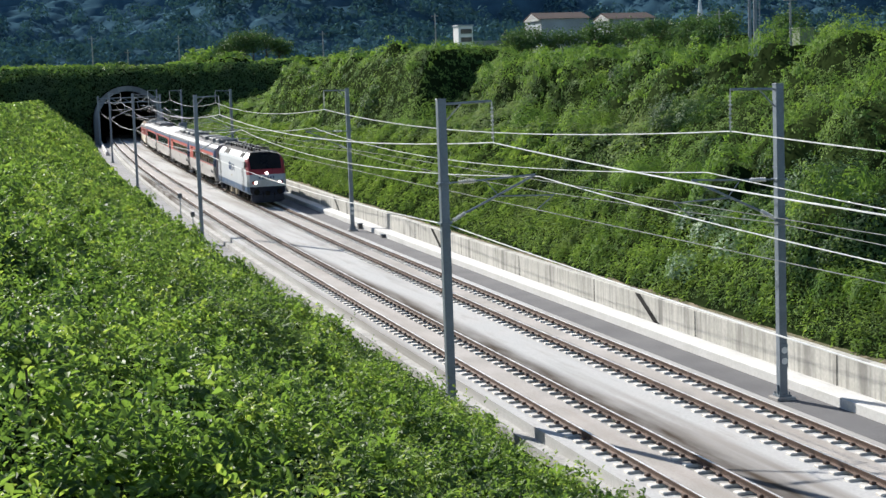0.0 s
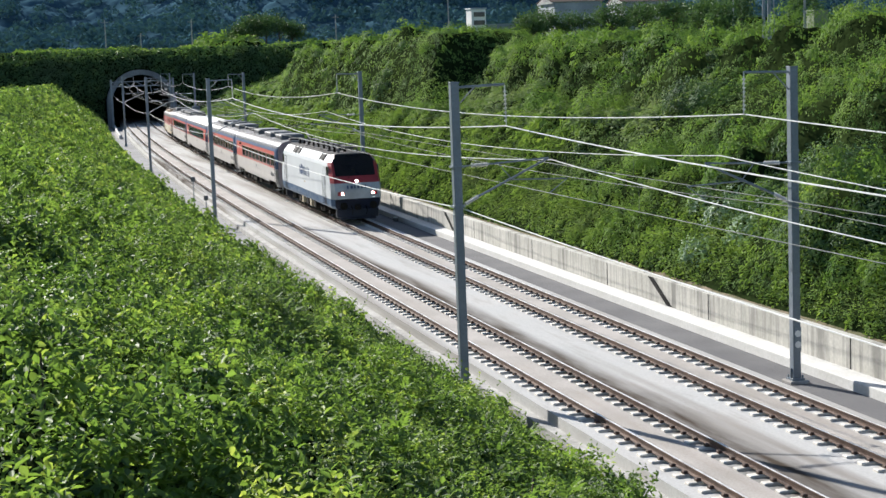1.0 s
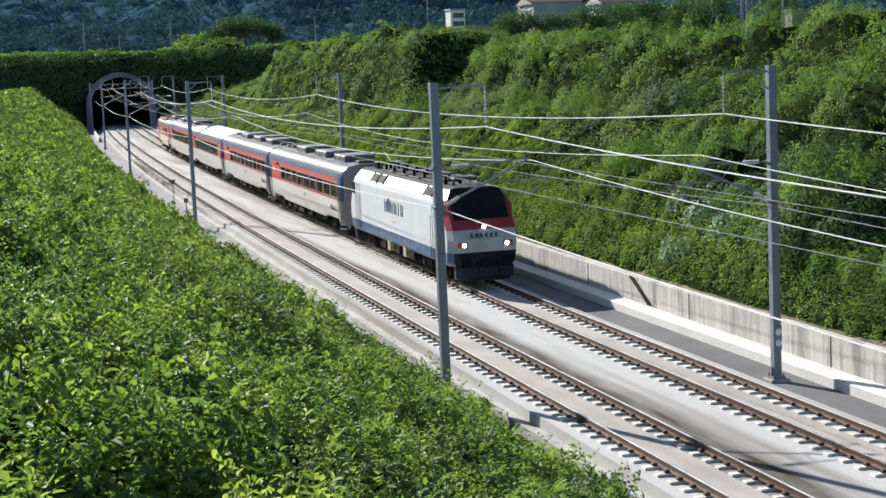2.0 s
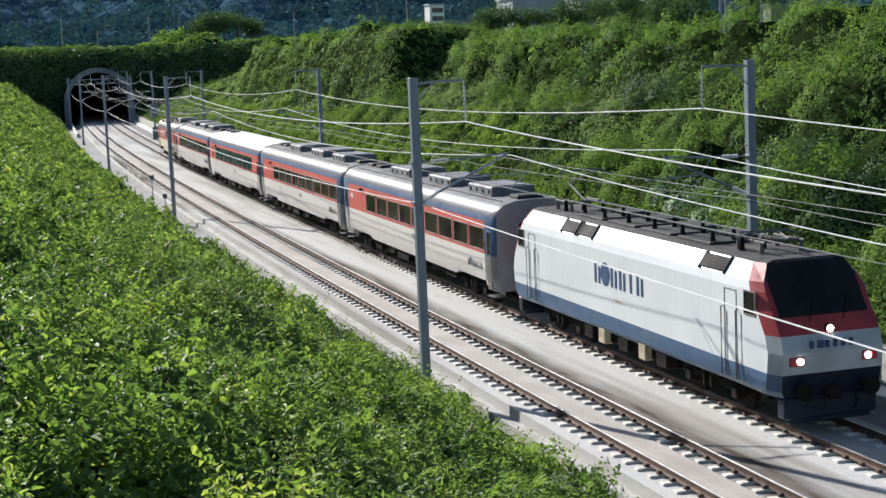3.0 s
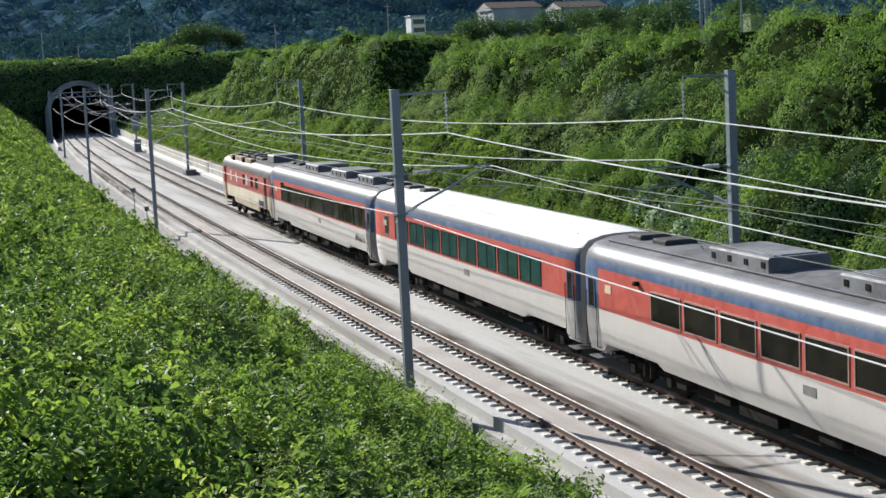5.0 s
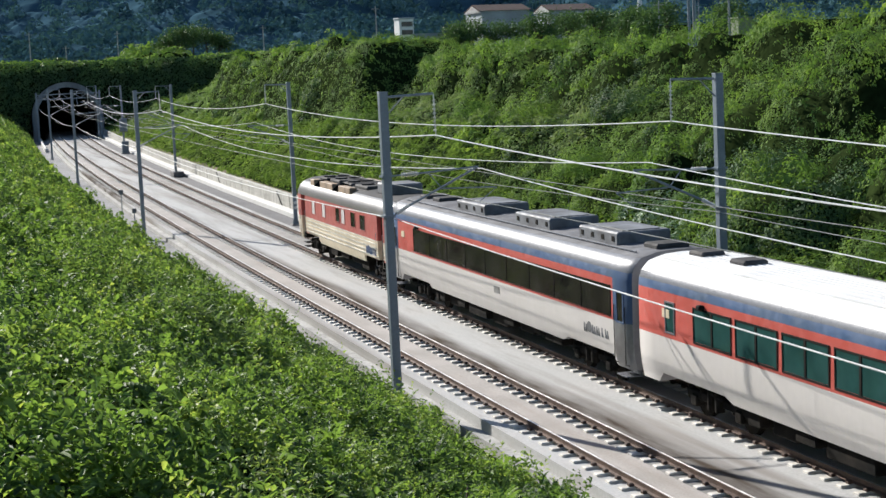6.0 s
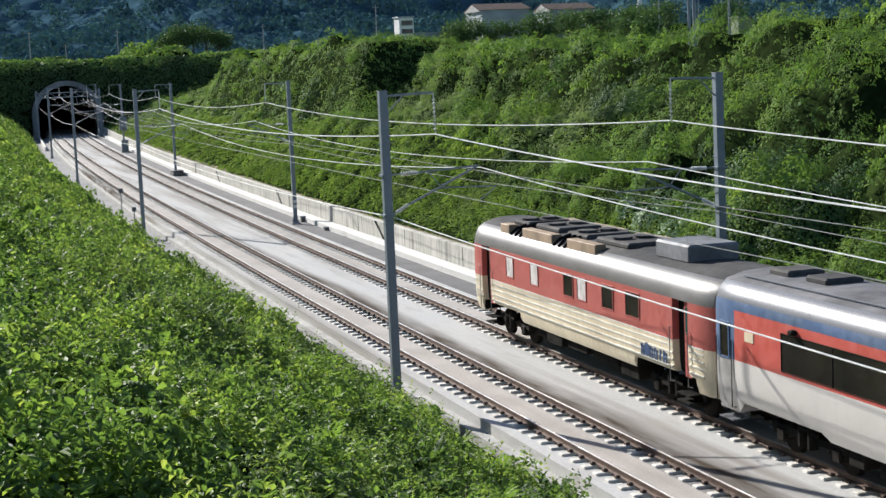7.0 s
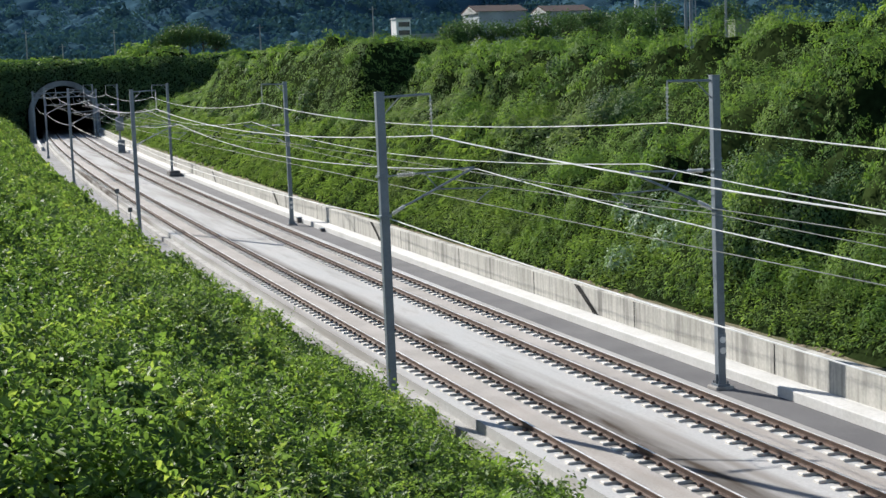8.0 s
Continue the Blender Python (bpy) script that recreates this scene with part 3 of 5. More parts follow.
# ---- masts and wires ----
def mast(side, height, base):
    """side 1: the mast stands left of its track and reaches to the right; -1 the other way round."""
    ob = thing("catenary_mast", "grey galvanised steel catenary mast with bracket and cantilever", "mast", "catenary masts")
    bm = bmesh.new()
    w = 0.12
    box(bm, (-w, -w, base), (w, w, height), 0.012)
    box(bm, (-w - 0.01, -w - 0.01, height), (w + 0.01, w + 0.01, height + 0.03), 0.005)
    for z in (4.85, 6.3):
        box(bm, (-w - 0.012, -w - 0.012, z), (w + 0.012, w + 0.012, z + 0.06))
    part("post", bm, STEEL, ob)
    bm = bmesh.new()
    box(bm, (-0.3, -0.3, base - 0.5), (0.3, 0.3, base + 0.06), 0.03)
    part("footing", bm, CONCRETE, ob, "concrete footing")
    bm = bmesh.new()
    box(bm, (-0.2, -0.2, base + 0.06), (0.2, 0.2, base + 0.11))
    for x in (-0.15, 0.15):
        for y in (-0.15, 0.15):
            rod(bm, (x, y, base + 0.1), (x, y, base + 0.2), 0.025)
    for x, y in ((0.16, 0), (-0.16, 0)):
        box(bm, (min(x, 0), -0.012, base + 0.1), (max(x, 0), 0.012, base + 0.4))
    part("base_plate", bm, STEEL, ob)
    bm = bmesh.new()
    z = height - 0.13
    rod(bm, (0, 0, z), (side * 1.5, 0, z + 0.04), 0.035)
    rod(bm, (side * 0.1, 0, z - 0.5), (side * 0.6, 0, z), 0.02)
    part("top_bracket", bm, STEEL, ob)
    bm = bmesh.new()
    for i in range(8):
        rod(bm, (side * 1.5, 0, z - 0.14 - i * 0.12), (side * (1.5 + 0.01), 0, z - 0.19 - i * 0.12), 0.055, 8, 0, 0.03)
    rod(bm, (side * 1.5, 0, z + 0.03), (side * 1.52, 0, z - 1.14), 0.018)
    part("hanging_insulator", bm, PORCELAIN, ob, "grey ribbed insulator string")
    bm = bmesh.new()
    zc = 5.0 if side > 0 else 4.75
    rod(bm, (side * 0.14, 0, zc + 1.25), (side * 0.5, 0, zc + 1.26), 0.022)
    rod(bm, (side * 0.9, 0, zc + 1.27), (side * 2.75, 0, zc + 1.36), 0.026)
    rod(bm, (side * 0.5, 0, zc + 0.32), (side * 2.72, 0, zc + 1.34), 0.034)
    rod(bm, (side * 0.14, 0, zc + 0.12), (side * 0.3, 0, zc + 0.22), 0.022)
    rod(bm, (side * 1.25, 0, zc + 1.26), (side * 1.6, 0, zc + 0.84), 0.018)
    rod(bm, (side * 1.55, 0, zc + 0.80), (side * 3.3, 0, zc + 0.74), 0.02)
    rod(bm, (side * 3.3, 0, zc + 0.74), (side * 2.75, 0, zc + 0.34), 0.014)
    for z in (zc + 0.12, zc + 1.25):
        box(bm, (-0.17, -0.17, z - 0.03), (0.17, 0.17, z + 0.03))
    part("cantilever", bm, STEEL, ob)
    for a, b in (((side * 0.25, 0, zc + 0.18), (side * 0.62, 0, zc + 0.38)), ((side * 0.45, 0, zc + 1.26), (side * 0.95, 0, zc + 1.27))):
        bm = bmesh.new()
        a, b = Vector(a), Vector(b)
        rod(bm, a, b, 0.036, 8)
        for i in range(7):
            rod(bm, a + (b - a) * i / 7, a + (b - a) * (i + 0.75) / 7, 0.07, 8, 0, 0.034)
        part("insulator", bm, PORCELAIN, ob, "grey ribbed insulator")
    return ob


MAST_L = [42.1 + 57.2 * k for k in range(-1, 4)]
MAST_R = [40.0 + 57.3 * k for k in range(-1, 5)]
O_L, O_R = -2.85, 6.55


def masts():
    one = mast(1, 8.6, -0.8)
    one.matrix_world = on_line(MAST_L[0], O_L)
    for s in MAST_L[1:]:
        copy_thing(one, on_line(s, O_L))
    one = mast(-1, 8.7, -0.37)
    bm = bmesh.new()
    box(bm, (-0.11, -0.175, 0.55), (0.11, -0.155, 1.25), 0.01)
    plate = part("number_plate", bm, STEEL, one, "grey mast plate")
    for z in (0.74, 1.06):
        part("mark", rod(bmesh.new(), (0, -0.19, z), (0, -0.17, z), 0.10, 10), WHITE, plate, "white disc")
    one.matrix_world = on_line(MAST_R[0], O_R)
    for s in MAST_R[1:]:
        copy_thing(one, on_line(s, O_R))


def span(a, b, sag, n=20):
    return [tuple(Vector(a).lerp(Vector(b), i / n) - Vector((0, 0, sag * 4 * (i / n) * (1 - i / n)))) for i in range(n + 1)]


def wire(name, stops, o, z, sag, r, mat, label):
    bm = bmesh.new()
    pts = []
    for a, b in zip(stops, stops[1:]):
        pts += span(P(a, o, z), P(b, o, z), sag)[:-1]
    pts.append(tuple(P(stops[-1], o, z)))
    tube(bm, pts, r)
    tagged(finish(bm, name, mat), label, "wire", "overhead wires")


def wires():
    L = [MAST_L[0] - 57.2] + MAST_L + [FAR]
    R = [MAST_R[0] - 57.3] + MAST_R
    wire("feeder_wire", L, O_L + 1.5, 7.33, 0.62, 0.017, WIRE, "bright aluminium feeder wire hung from mast brackets")
    wire("feeder_wire", R, O_R - 1.5, 7.43, 0.62, 0.017, WIRE, "bright aluminium feeder wire hung from mast brackets")
    wire("protection_wire", L, O_L + 0.16, 5.04, 0.35, 0.015, WIRE, "bright aluminium wire clamped to the masts")
    wire("protection_wire", R, O_R - 0.16, 4.75, 0.35, 0.012, COPPER, "dull wire clamped to the masts")
    for o, m in ((0.0, L), (TRACK, R)):
        wire("messenger_wire", m, o, 6.3, 0.75, 0.013, WIRE, "messenger wire over the track")
        wire("contact_wire", m, o, 5.32, 0.02, 0.011, COPPER, "straight copper contact wire over the track")
        for a, b in zip(m, m[1:]):
            for i in range(1, 9):
                k = i / 9
                bm = rod(bmesh.new(), P(a + (b - a) * k, o, 5.32), P(a + (b - a) * k, o, 6.3 - 3.0 * k * (1 - k)), 0.004, 4)
                tagged(finish(bm, "dropper", COPPER), "thin dropper between messenger and contact wire", "wire", "droppers")


masts()
wires()



# ---- the train ----
CAR_WHITE = material("coach_white", (0.62, 0.59, 0.56), 0.46, spec=0.5, vary=0.03, grain=5, blotch=0.5, tint=(0.59, 0.56, 0.53), streak=0.05)
CAR_RED = material("coach_red", (0.50, 0.085, 0.065), 0.46, spec=0.5, vary=0.08, grain=6, blotch=0.7, tint=(0.44, 0.08, 0.06))
CAR_BLUE = material("coach_blue", (0.060, 0.11, 0.22), 0.46, spec=0.45, vary=0.1, grain=6, blotch=0.7, tint=(0.07, 0.11, 0.18))
CAR_SILVER = material("brushed_silver", (0.17, 0.175, 0.19), 0.33, 0.1, spec=0.28, vary=0.04, grain=60, blotch=0.5, tint=(0.155, 0.16, 0.175))
CAR_ROOF = material("sooty_roof", (0.17, 0.17, 0.178), 0.7, 0.0, spec=0.15, vary=0.3, grain=3, blotch=0.5, tint=(0.09, 0.09, 0.095))
ROOF_WHITE = material("white_ribbed_roof", (0.74, 0.74, 0.73), 0.45, vary=0.05, grain=4, blotch=0.5, tint=(0.62, 0.62, 0.61))
ROOF_DARK = material("black_roof", (0.045, 0.045, 0.048), 0.8, spec=0.15, vary=0.35, grain=4, blotch=0.6, tint=(0.10, 0.095, 0.09))
UNDER = material("black_underframe", (0.009, 0.009, 0.0085), 0.9, spec=0.08, vary=0.3, grain=8, blotch=1.5, tint=(0.026, 0.022, 0.018))
GREY_END = material("grey_car_end", (0.17, 0.165, 0.165), 0.6, vary=0.2, grain=5, blotch=0.8, tint=(0.11, 0.105, 0.10))
CAR_END = material("pale_grey_car_end", (0.34, 0.325, 0.33), 0.6, vary=0.15, grain=5, blotch=0.8, tint=(0.26, 0.25, 0.25))
STAINLESS = material("stainless_door", (0.42, 0.42, 0.42), 0.4, 0.5, vary=0.15, grain=5, blotch=1.2, tint=(0.27, 0.26, 0.25))
PANE = material("tinted_pane", (0.016, 0.015, 0.014), 0.12, vary=0.2, grain=2, blotch=0.8, tint=(0.028, 0.024, 0.02), spec=0.5)
PANE_GREEN = material("green_pane", (0.018, 0.062, 0.058), 0.1, vary=0.2, grain=2, blotch=0.6, tint=(0.03, 0.085, 0.08), spec=0.55)
PINK_TRIM = material("window_trim", (0.40, 0.24, 0.21), 0.45, vary=0.06, grain=6, blotch=1)
AC_GREY = material("grey_cooler_housing", (0.22, 0.23, 0.245), 0.65, 0.1, spec=0.2, vary=0.2, grain=5, blotch=1, tint=(0.11, 0.11, 0.115))
LOCO_WHITE = material("loco_white", (0.66, 0.69, 0.71), 0.42, vary=0.03, grain=40, blotch=0.5, tint=(0.58, 0.61, 0.63), streak=0.10)
LOCO_BLUE = material("loco_blue", (0.045, 0.11, 0.22), 0.4, vary=0.1, grain=6, blotch=0.8, tint=(0.07, 0.13, 0.21))
LOCO_NAVY = material("loco_navy", (0.008, 0.014, 0.034), 0.5, vary=0.1, grain=6, blotch=0.8)
LOCO_RED = material("loco_red", (0.42, 0.045, 0.05), 0.38, vary=0.06, grain=6, blotch=0.8)
LOCO_FRONT = material("loco_front_grey", (0.50, 0.53, 0.54), 0.4, vary=0.06, grain=6, blotch=0.8)
LOGO_BLUE = material("logo_blue", (0.0495, 0.0910, 0.1950), 0.4, vary=0.05, grain=6, blotch=1)
LOGO_GREY = material("logo_grey", (0.16, 0.165, 0.175), 0.5, vary=0.05, grain=6, blotch=1)
GEN_SILVER = material("dull_silver", (0.16, 0.155, 0.15), 0.36, 0.1, spec=0.3, vary=0.06, grain=60, blotch=0.8, tint=(0.13, 0.125, 0.12), streak=0.06)
CREAM = material("cream_paint", (0.7788, 0.6844, 0.5040), 0.45, vary=0.1, grain=6, blotch=0.5, tint=(0.6490, 0.5546, 0.3960), streak=0.15)
PALE_LINE = material("pale_line", (0.78, 0.76, 0.68), 0.45, vary=0.06, grain=6, blotch=1)
GEN_RED = material("faded_red", (0.44, 0.105, 0.085), 0.5, vary=0.1, grain=5, blotch=0.6, tint=(0.37, 0.09, 0.075))
TAN = material("tan_box", (0.36, 0.26, 0.17), 0.7, vary=0.15, grain=6, blotch=1.5)
BEIGE = material("beige_box", (0.56, 0.48, 0.34), 0.6, vary=0.15, grain=6, blotch=2)
CURTAIN = material("blind", (0.66, 0.62, 0.60), 0.7, vary=0.12, grain=30, blotch=3)
LIGHT = glow("lit_headlamp", (1.0, 0.97, 0.92), 14.0)


def loft(sect, stations, slot_of, cap_of, centre, under):
    """A car body: half sections (x, z) from sill to roof, set at stations (y of z, x factor, sill height)."""
    bm = bmesh.new()
    rings, n = [], len(sect)
    for y_of, xf, z0 in stations:
        f = xf if callable(xf) else (lambda i, v=xf: v)
        pts = [(x * f(i), max(z, z0) if i == 0 else max(z, z0 + 0.02 * i)) for i, (x, z) in enumerate(sect)]
        pts[0] = (pts[0][0], z0)
        ring = [bm.verts.new((-x, y_of(z), z)) for x, z in pts] + [bm.verts.new((x, y_of(z), z)) for x, z in reversed(pts)]
        rings.append(ring)
    for j, (a, b) in enumerate(zip(rings, rings[1:])):
        for i in range(2 * n):
            k = (i + 1) % (2 * n)
            f = bm.faces.new((a[i], a[k], b[k], b[i]))
            f.material_index = centre if i == n - 1 else under if i == 2 * n - 1 else slot_of(j, i if i < n else 2 * n - 2 - i)
    for end, ring in ((0, rings[0]), (1, rings[-1])):
        for i in range(n - 1):
            q = (ring[i], ring[i + 1], ring[2 * n - 2 - i], ring[2 * n - 1 - i])
            f = bm.faces.new(q if end else q[::-1])
            f.material_index = cap_of(i)
    bmesh.ops.recalc_face_normals(bm, faces=bm.faces[:])
    return bm


def flat(y):
    return lambda z: y


def wheel_mesh():
    bm = bmesh.new()
    rod(bm, (-0.065, 0, 0), (0.065, 0, 0), 0.43, 20)
    rod(bm, (0.065, 0, 0), (0.095, 0, 0), 0.46, 20)
    rod(bm, (-0.13, 0, 0), (-0.065, 0, 0), 0.12, 10)
    me = bpy.data.meshes.new("wheel")
    bm.to_mesh(me)
    bm.free()
    me.materials.append(UNDER)
    me.materials.append(GREY_END)
    return me


WHEEL = wheel_mesh()


def bogie(car, y, base=2.3):
    bm = bmesh.new()
    for x in (-1.05, 1.05):
        box(bm, (x - 0.09, y - base / 2 - 0.45, 0.50), (x + 0.09, y + base / 2 + 0.45, 0.72), 0.03)
        for k in (-1, 1):
            box(bm, (x - 0.14, y + k * base / 2 - 0.17, 0.30), (x + 0.14, y + k * base / 2 + 0.17, 0.62), 0.04)
            for d in (-0.32, 0.32):
                rod(bm, (x, y + k * base / 2 + d, 0.45), (x, y + k * base / 2 + d, 0.78), 0.09, 8)
        rod(bm, (x * 1.1, y - 0.2, 0.4), (x * 1.1, y - 0.2, 0.95), 0.13, 10)
        rod(bm, (x * 1.1, y + 0.2, 0.4), (x * 1.1, y + 0.2, 0.95), 0.13, 10)
        rod(bm, (x * 1.18, y - 0.55, 0.75), (x * 1.18, y + 0.3, 0.85), 0.04)
    box(bm, (-1.0, y - 0.2, 0.5), (1.0, y + 0.2, 0.85), 0.03)
    b = part("bogie", bm, UNDER, car, "black sprung bogie")
    for x in (-0.75, 0.75):
        for k in (-1, 1):
            w = new("wheel", WHEEL)
            w.parent = b
            w.matrix_basis = pose(x, y + k * base / 2, 0.43, 0, 0, 180 if x > 0 else 0)
    return b


def window(car, side, y0, y1, z0, z1, x, pane, trim, name="window", w=0.045):
    """A pane with a raised frame on a car's side; side -1 is the left."""
    bm = bmesh.new()
    xs = sorted((side * (x - 0.03), side * (x + 0.008)))
    box(bm, (xs[0], y0, z0), (xs[1], y1, z1), 0.006)
    p = part(name, bm, pane, car)
    bm = bmesh.new()
    xs = sorted((side * (x - 0.03), side * (x + 0.022)))
    for lo, hi in (((y0 - w, z0 - w), (y1 + w, z0)), ((y0 - w, z1), (y1 + w, z1 + w)), ((y0 - w, z0), (y0, z1)), ((y1, z0), (y1 + w, z1))):
        box(bm, (xs[0], lo[0], lo[1]), (xs[1], hi[0], hi[1]))
    part("window_frame", bm, trim, p)
    return p


def logo(car, side, y0, y1, z0, z1, x, mat):
    """A company mark as plain bars and a ball, without letters."""
    xs = sorted((side * (x - 0.01), side * (x + 0.006)))
    w, hgt = (y1 - y0) / 6, z1 - z0
    for i in range(6):
        a = y1 - (i + 1) * w if side < 0 else y0 + i * w
        if i == 1:
            r = hgt * 0.62
            m = Matrix.Translation((sum(xs) / 2, a + w * 0.5, (z0 + z1) / 2 + 0.04)) @ Matrix.Diagonal((1, w * 0.56 / r, 1, 1)) @ pose(0, 0, 0, 0, 90, 0)
            bm = bmesh.new()
            bmesh.ops.create_cone(bm, cap_ends=True, segments=18, radius1=r, radius2=r, depth=xs[1] - xs[0], matrix=m)
            part("mark_ball", bm, mat, car)
            continue
        for p, q, top in ((0.35, 0.62, z1),) if i == 4 else ((0.10, 0.36, z1 - hgt * 0.12), (0.56, 0.84, z1)):
            part("mark_bar", box(bmesh.new(), (xs[0], a + w * p, z0), (xs[1], a + w * q, top)), mat, car)


def underframe(car, y0, y1, seed, z1=1.1):
    rng = random.Random(seed)
    bm = bmesh.new()
    box(bm, (-1.1, y0, 0.85), (1.1, y1, z1), 0.02)
    y = y0 + 0.2
    while y < y1 - 0.6:
        d = rng.uniform(0.6, 1.9)
        for k in (-1, 1):
            xs = sorted((k * 0.45, k * rng.uniform(1.15, 1.38)))
            box(bm, (xs[0], y, rng.uniform(0.36, 0.6)), (xs[1], min(y + d, y1), 0.9), 0.03)
        y += d + rng.uniform(0.1, 0.5)
    part("underframe", bm, UNDER, car, "black underframe with equipment boxes")


COACH_SECT = [(1.47, 0.78), (1.54, 1.12), (1.58, 1.60), (1.585, 2.03), (1.573, 3.22), (1.55, 3.44), (1.48, 3.63), (1.26, 3.84), (0.75, 3.97), (0.3, 4.0)]


def coach(kind, length=23.0):
    label = {"seats": "white coach with red window band, blue stripe and grey roof coolers",
             "lounge": "white-roofed coach with red band and long green windows",
             "ribbon": "white coach with red band, long black window strip and roof coolers"}[kind]
    car = thing("coach", label, "railway coach", "coaches of the train")
    h = length / 2
    sill = 1.0
    st = [(flat(-h), 0.93, 0.74), (flat(-h + 0.16), 1.0, 0.74), (flat(-h + 1.05), 1.0, 0.74), (flat(-h + 1.3), 1.0, sill),
          (flat(-h + 4.6), 1.0, sill), (flat(-h + 5.0), 1.0, sill - 0.14), (flat(h - 5.0), 1.0, sill - 0.14), (flat(h - 4.6), 1.0, sill),
          (flat(h - 1.3), 1.0, sill), (flat(h - 1.05), 1.0, 0.74), (flat(h - 0.16), 1.0, 0.74), (flat(h), 0.93, 0.74)]
    roof = 7 if kind == "lounge" else 4

    def slot(j, i):
        if i == 5 or (i == 6 and kind != "lounge"):
            return 3
        if i >= 6:
            return roof
        ends = j in (0, 1, 9, 10) and (kind != "lounge" or j in (0, 10))
        if ends:
            return 2 if i in (3, 4) else 6
        return (0, 0, 0, 1, 2)[i]
    bm = loft(COACH_SECT, st, slot, lambda i: 5, roof, 5)
    for f in bm.faces:
        f.smooth = True
    part("body", bm, [CAR_WHITE, CAR_RED, CAR_BLUE, CAR_SILVER, CAR_ROOF, CAR_END, STAINLESS, ROOF_WHITE], car).data.set_sharp_from_angle(angle=radians(40))
    for side in (-1, 1):
        if kind == "seats":
            for i in range(9):
                window(car, side, -10.40 + 1.955 * i, -8.72 + 1.955 * i, 2.17, 2.93, 1.578, PANE, PINK_TRIM)
        elif kind == "ribbon":
            for i in range(9):
                window(car, side, -10.3 + 2.07 * i, -8.25 + 2.07 * i, 2.12, 2.98, 1.578, PANE, UNDER, w=0.012)
        else:
            for i in range(8):
                a = -8.6 + 2.12 * i
                for k in (0, 1):
                    window(car, side, a + 0.12 + k * 0.96, a + 1.0 + k * 0.96, 2.15, 2.98, 1.578, PANE_GREEN, UNDER, w=0.04)
            window(car, side, 9.3, 9.75, 2.2, 2.95, 1.578, PANE_GREEN, CAR_SILVER)
        for k in (-1, 1):
            if kind == "lounge" and k > 0:
                continue
            y = k * (h - 0.58)
            window(car, side, y - 0.19, y + 0.19, 2.05, 2.85, 1.578, PANE, CAR_BLUE, "door", 0.05)
            for d in (-0.36, 0.36):
                part("handrail", tube(bmesh.new(), [(side * 1.5, y + d, 0.85), (side * 1.61, y + d, 0.87), (side * 1.61, y + d, 2.48), (side * 1.5, y + d, 2.5)], 0.016), UNDER, car, "dark door handrail")
            bm = bmesh.new()
            xs = sorted((side * 1.1, side * 1.58))
            box(bm, (xs[0], y - 0.34, 0.52), (xs[1], y + 0.34, 0.55))
            box(bm, (side * 1.12 - 0.02, y - 0.3, 0.55), (side * 1.12 + 0.02, y + 0.3, 0.8))
            part("step", bm, CAR_SILVER, car, "pale folding step")
        if kind != "lounge":
            logo(car, side, -10.1, -8.3, 1.42, 1.68, 1.578, LOGO_GREY)
        bm = bmesh.new()
        xs = sorted((side * 1.57, side * 1.592))
        box(bm, (xs[0], 9.55, 2.55), (xs[1], 9.95, 2.78))
        part("destination_plate", bm, CREAM, car, "small cream plate")
        bm = bmesh.new()
        box(bm, (xs[0], -1.3, 1.62), (xs[1], -0.75, 1.84))
        part("number_plate", bm, STAINLESS, car, "small grey plate")
        bm = bmesh.new()
        xs = sorted((side * 1.55, side * 1.72))
        box(bm, (xs[0], 7.65, 3.02), (xs[1], 7.85, 3.14), 0.03)
        part("side_lamp", bm, UNDER, car)
    if kind != "lounge":
        for a, b in ((-9.3, -6.5), (-4.2, -1.1), (1.9, 5.0)):
            bm = bmesh.new()
            box(bm, (-0.85, a, 3.88), (0.85, b, 4.32), 0.05)
            for k in range(4):
                y = a + 0.3 + k * (b - a - 0.6) / 3
                box(bm, (-0.865, y - 0.09, 4.05), (-0.84, y + 0.09, 4.2), slot=1)
                box(bm, (0.84, y - 0.09, 4.05), (0.865, y + 0.09, 4.2), slot=1)
            box(bm, (-0.6, a + 0.2, 4.32), (0.6, b - 0.2, 4.35), 0.01)
            part("roof_cooler", bm, [AC_GREY, UNDER], car, "grey roof cooler housing")
        for y in (8.6, 10.2, -10.7):
            bm = bmesh.new()
            box(bm, (-0.5, y - 0.45, 3.95), (0.5, y + 0.45, 4.13), 0.05)
            part("roof_vent", bm, ROOF_DARK, car)
        bm = bmesh.new()
        for x in (-1.02, 1.02):
            rod(bm, (x, -h + 0.6, 3.95), (x, h - 0.6, 3.95), 0.02)
        part("roof_rail", bm, CAR_SILVER, car)
    else:
        bm = bmesh.new()
        for i in range(11):
            x = -1.0 + 0.2 * i
            z = 4.0 - 0.07 * abs(x) ** 2
            box(bm, (x - 0.02, -h + 1.2, z - 0.05), (x + 0.02, h - 0.6, z + 0.02))
        part("roof_ribs", bm, ROOF_WHITE, car, "white roof ribs")
        for y in (10.4, 8.2):
            bm = bmesh.new()
            box(bm, (-0.35, y - 0.4, 3.95), (0.35, y + 0.4, 4.12), 0.06)
            part("roof_vent", bm, ROOF_DARK, car)
    for k in (-1, 1):
        bm = bmesh.new()
        y = sorted((k * (h - 0.02), k * (h + 0.27)))
        box(bm, (-0.62, y[0], 1.0), (0.62, y[1], 3.2), 0.06)
        part("gangway_bellows", bm, UNDER, car, "black gangway bellows")
        bm = bmesh.new()
        box(bm, (-0.15, y[0] - 0.1, 0.72), (0.15, y[1], 0.98), 0.03)
        part("coupler", bm, UNDER, car)
        bogie(car, k * 7.95)
    underframe(car, -6.2, 6.2, 5)
    return car


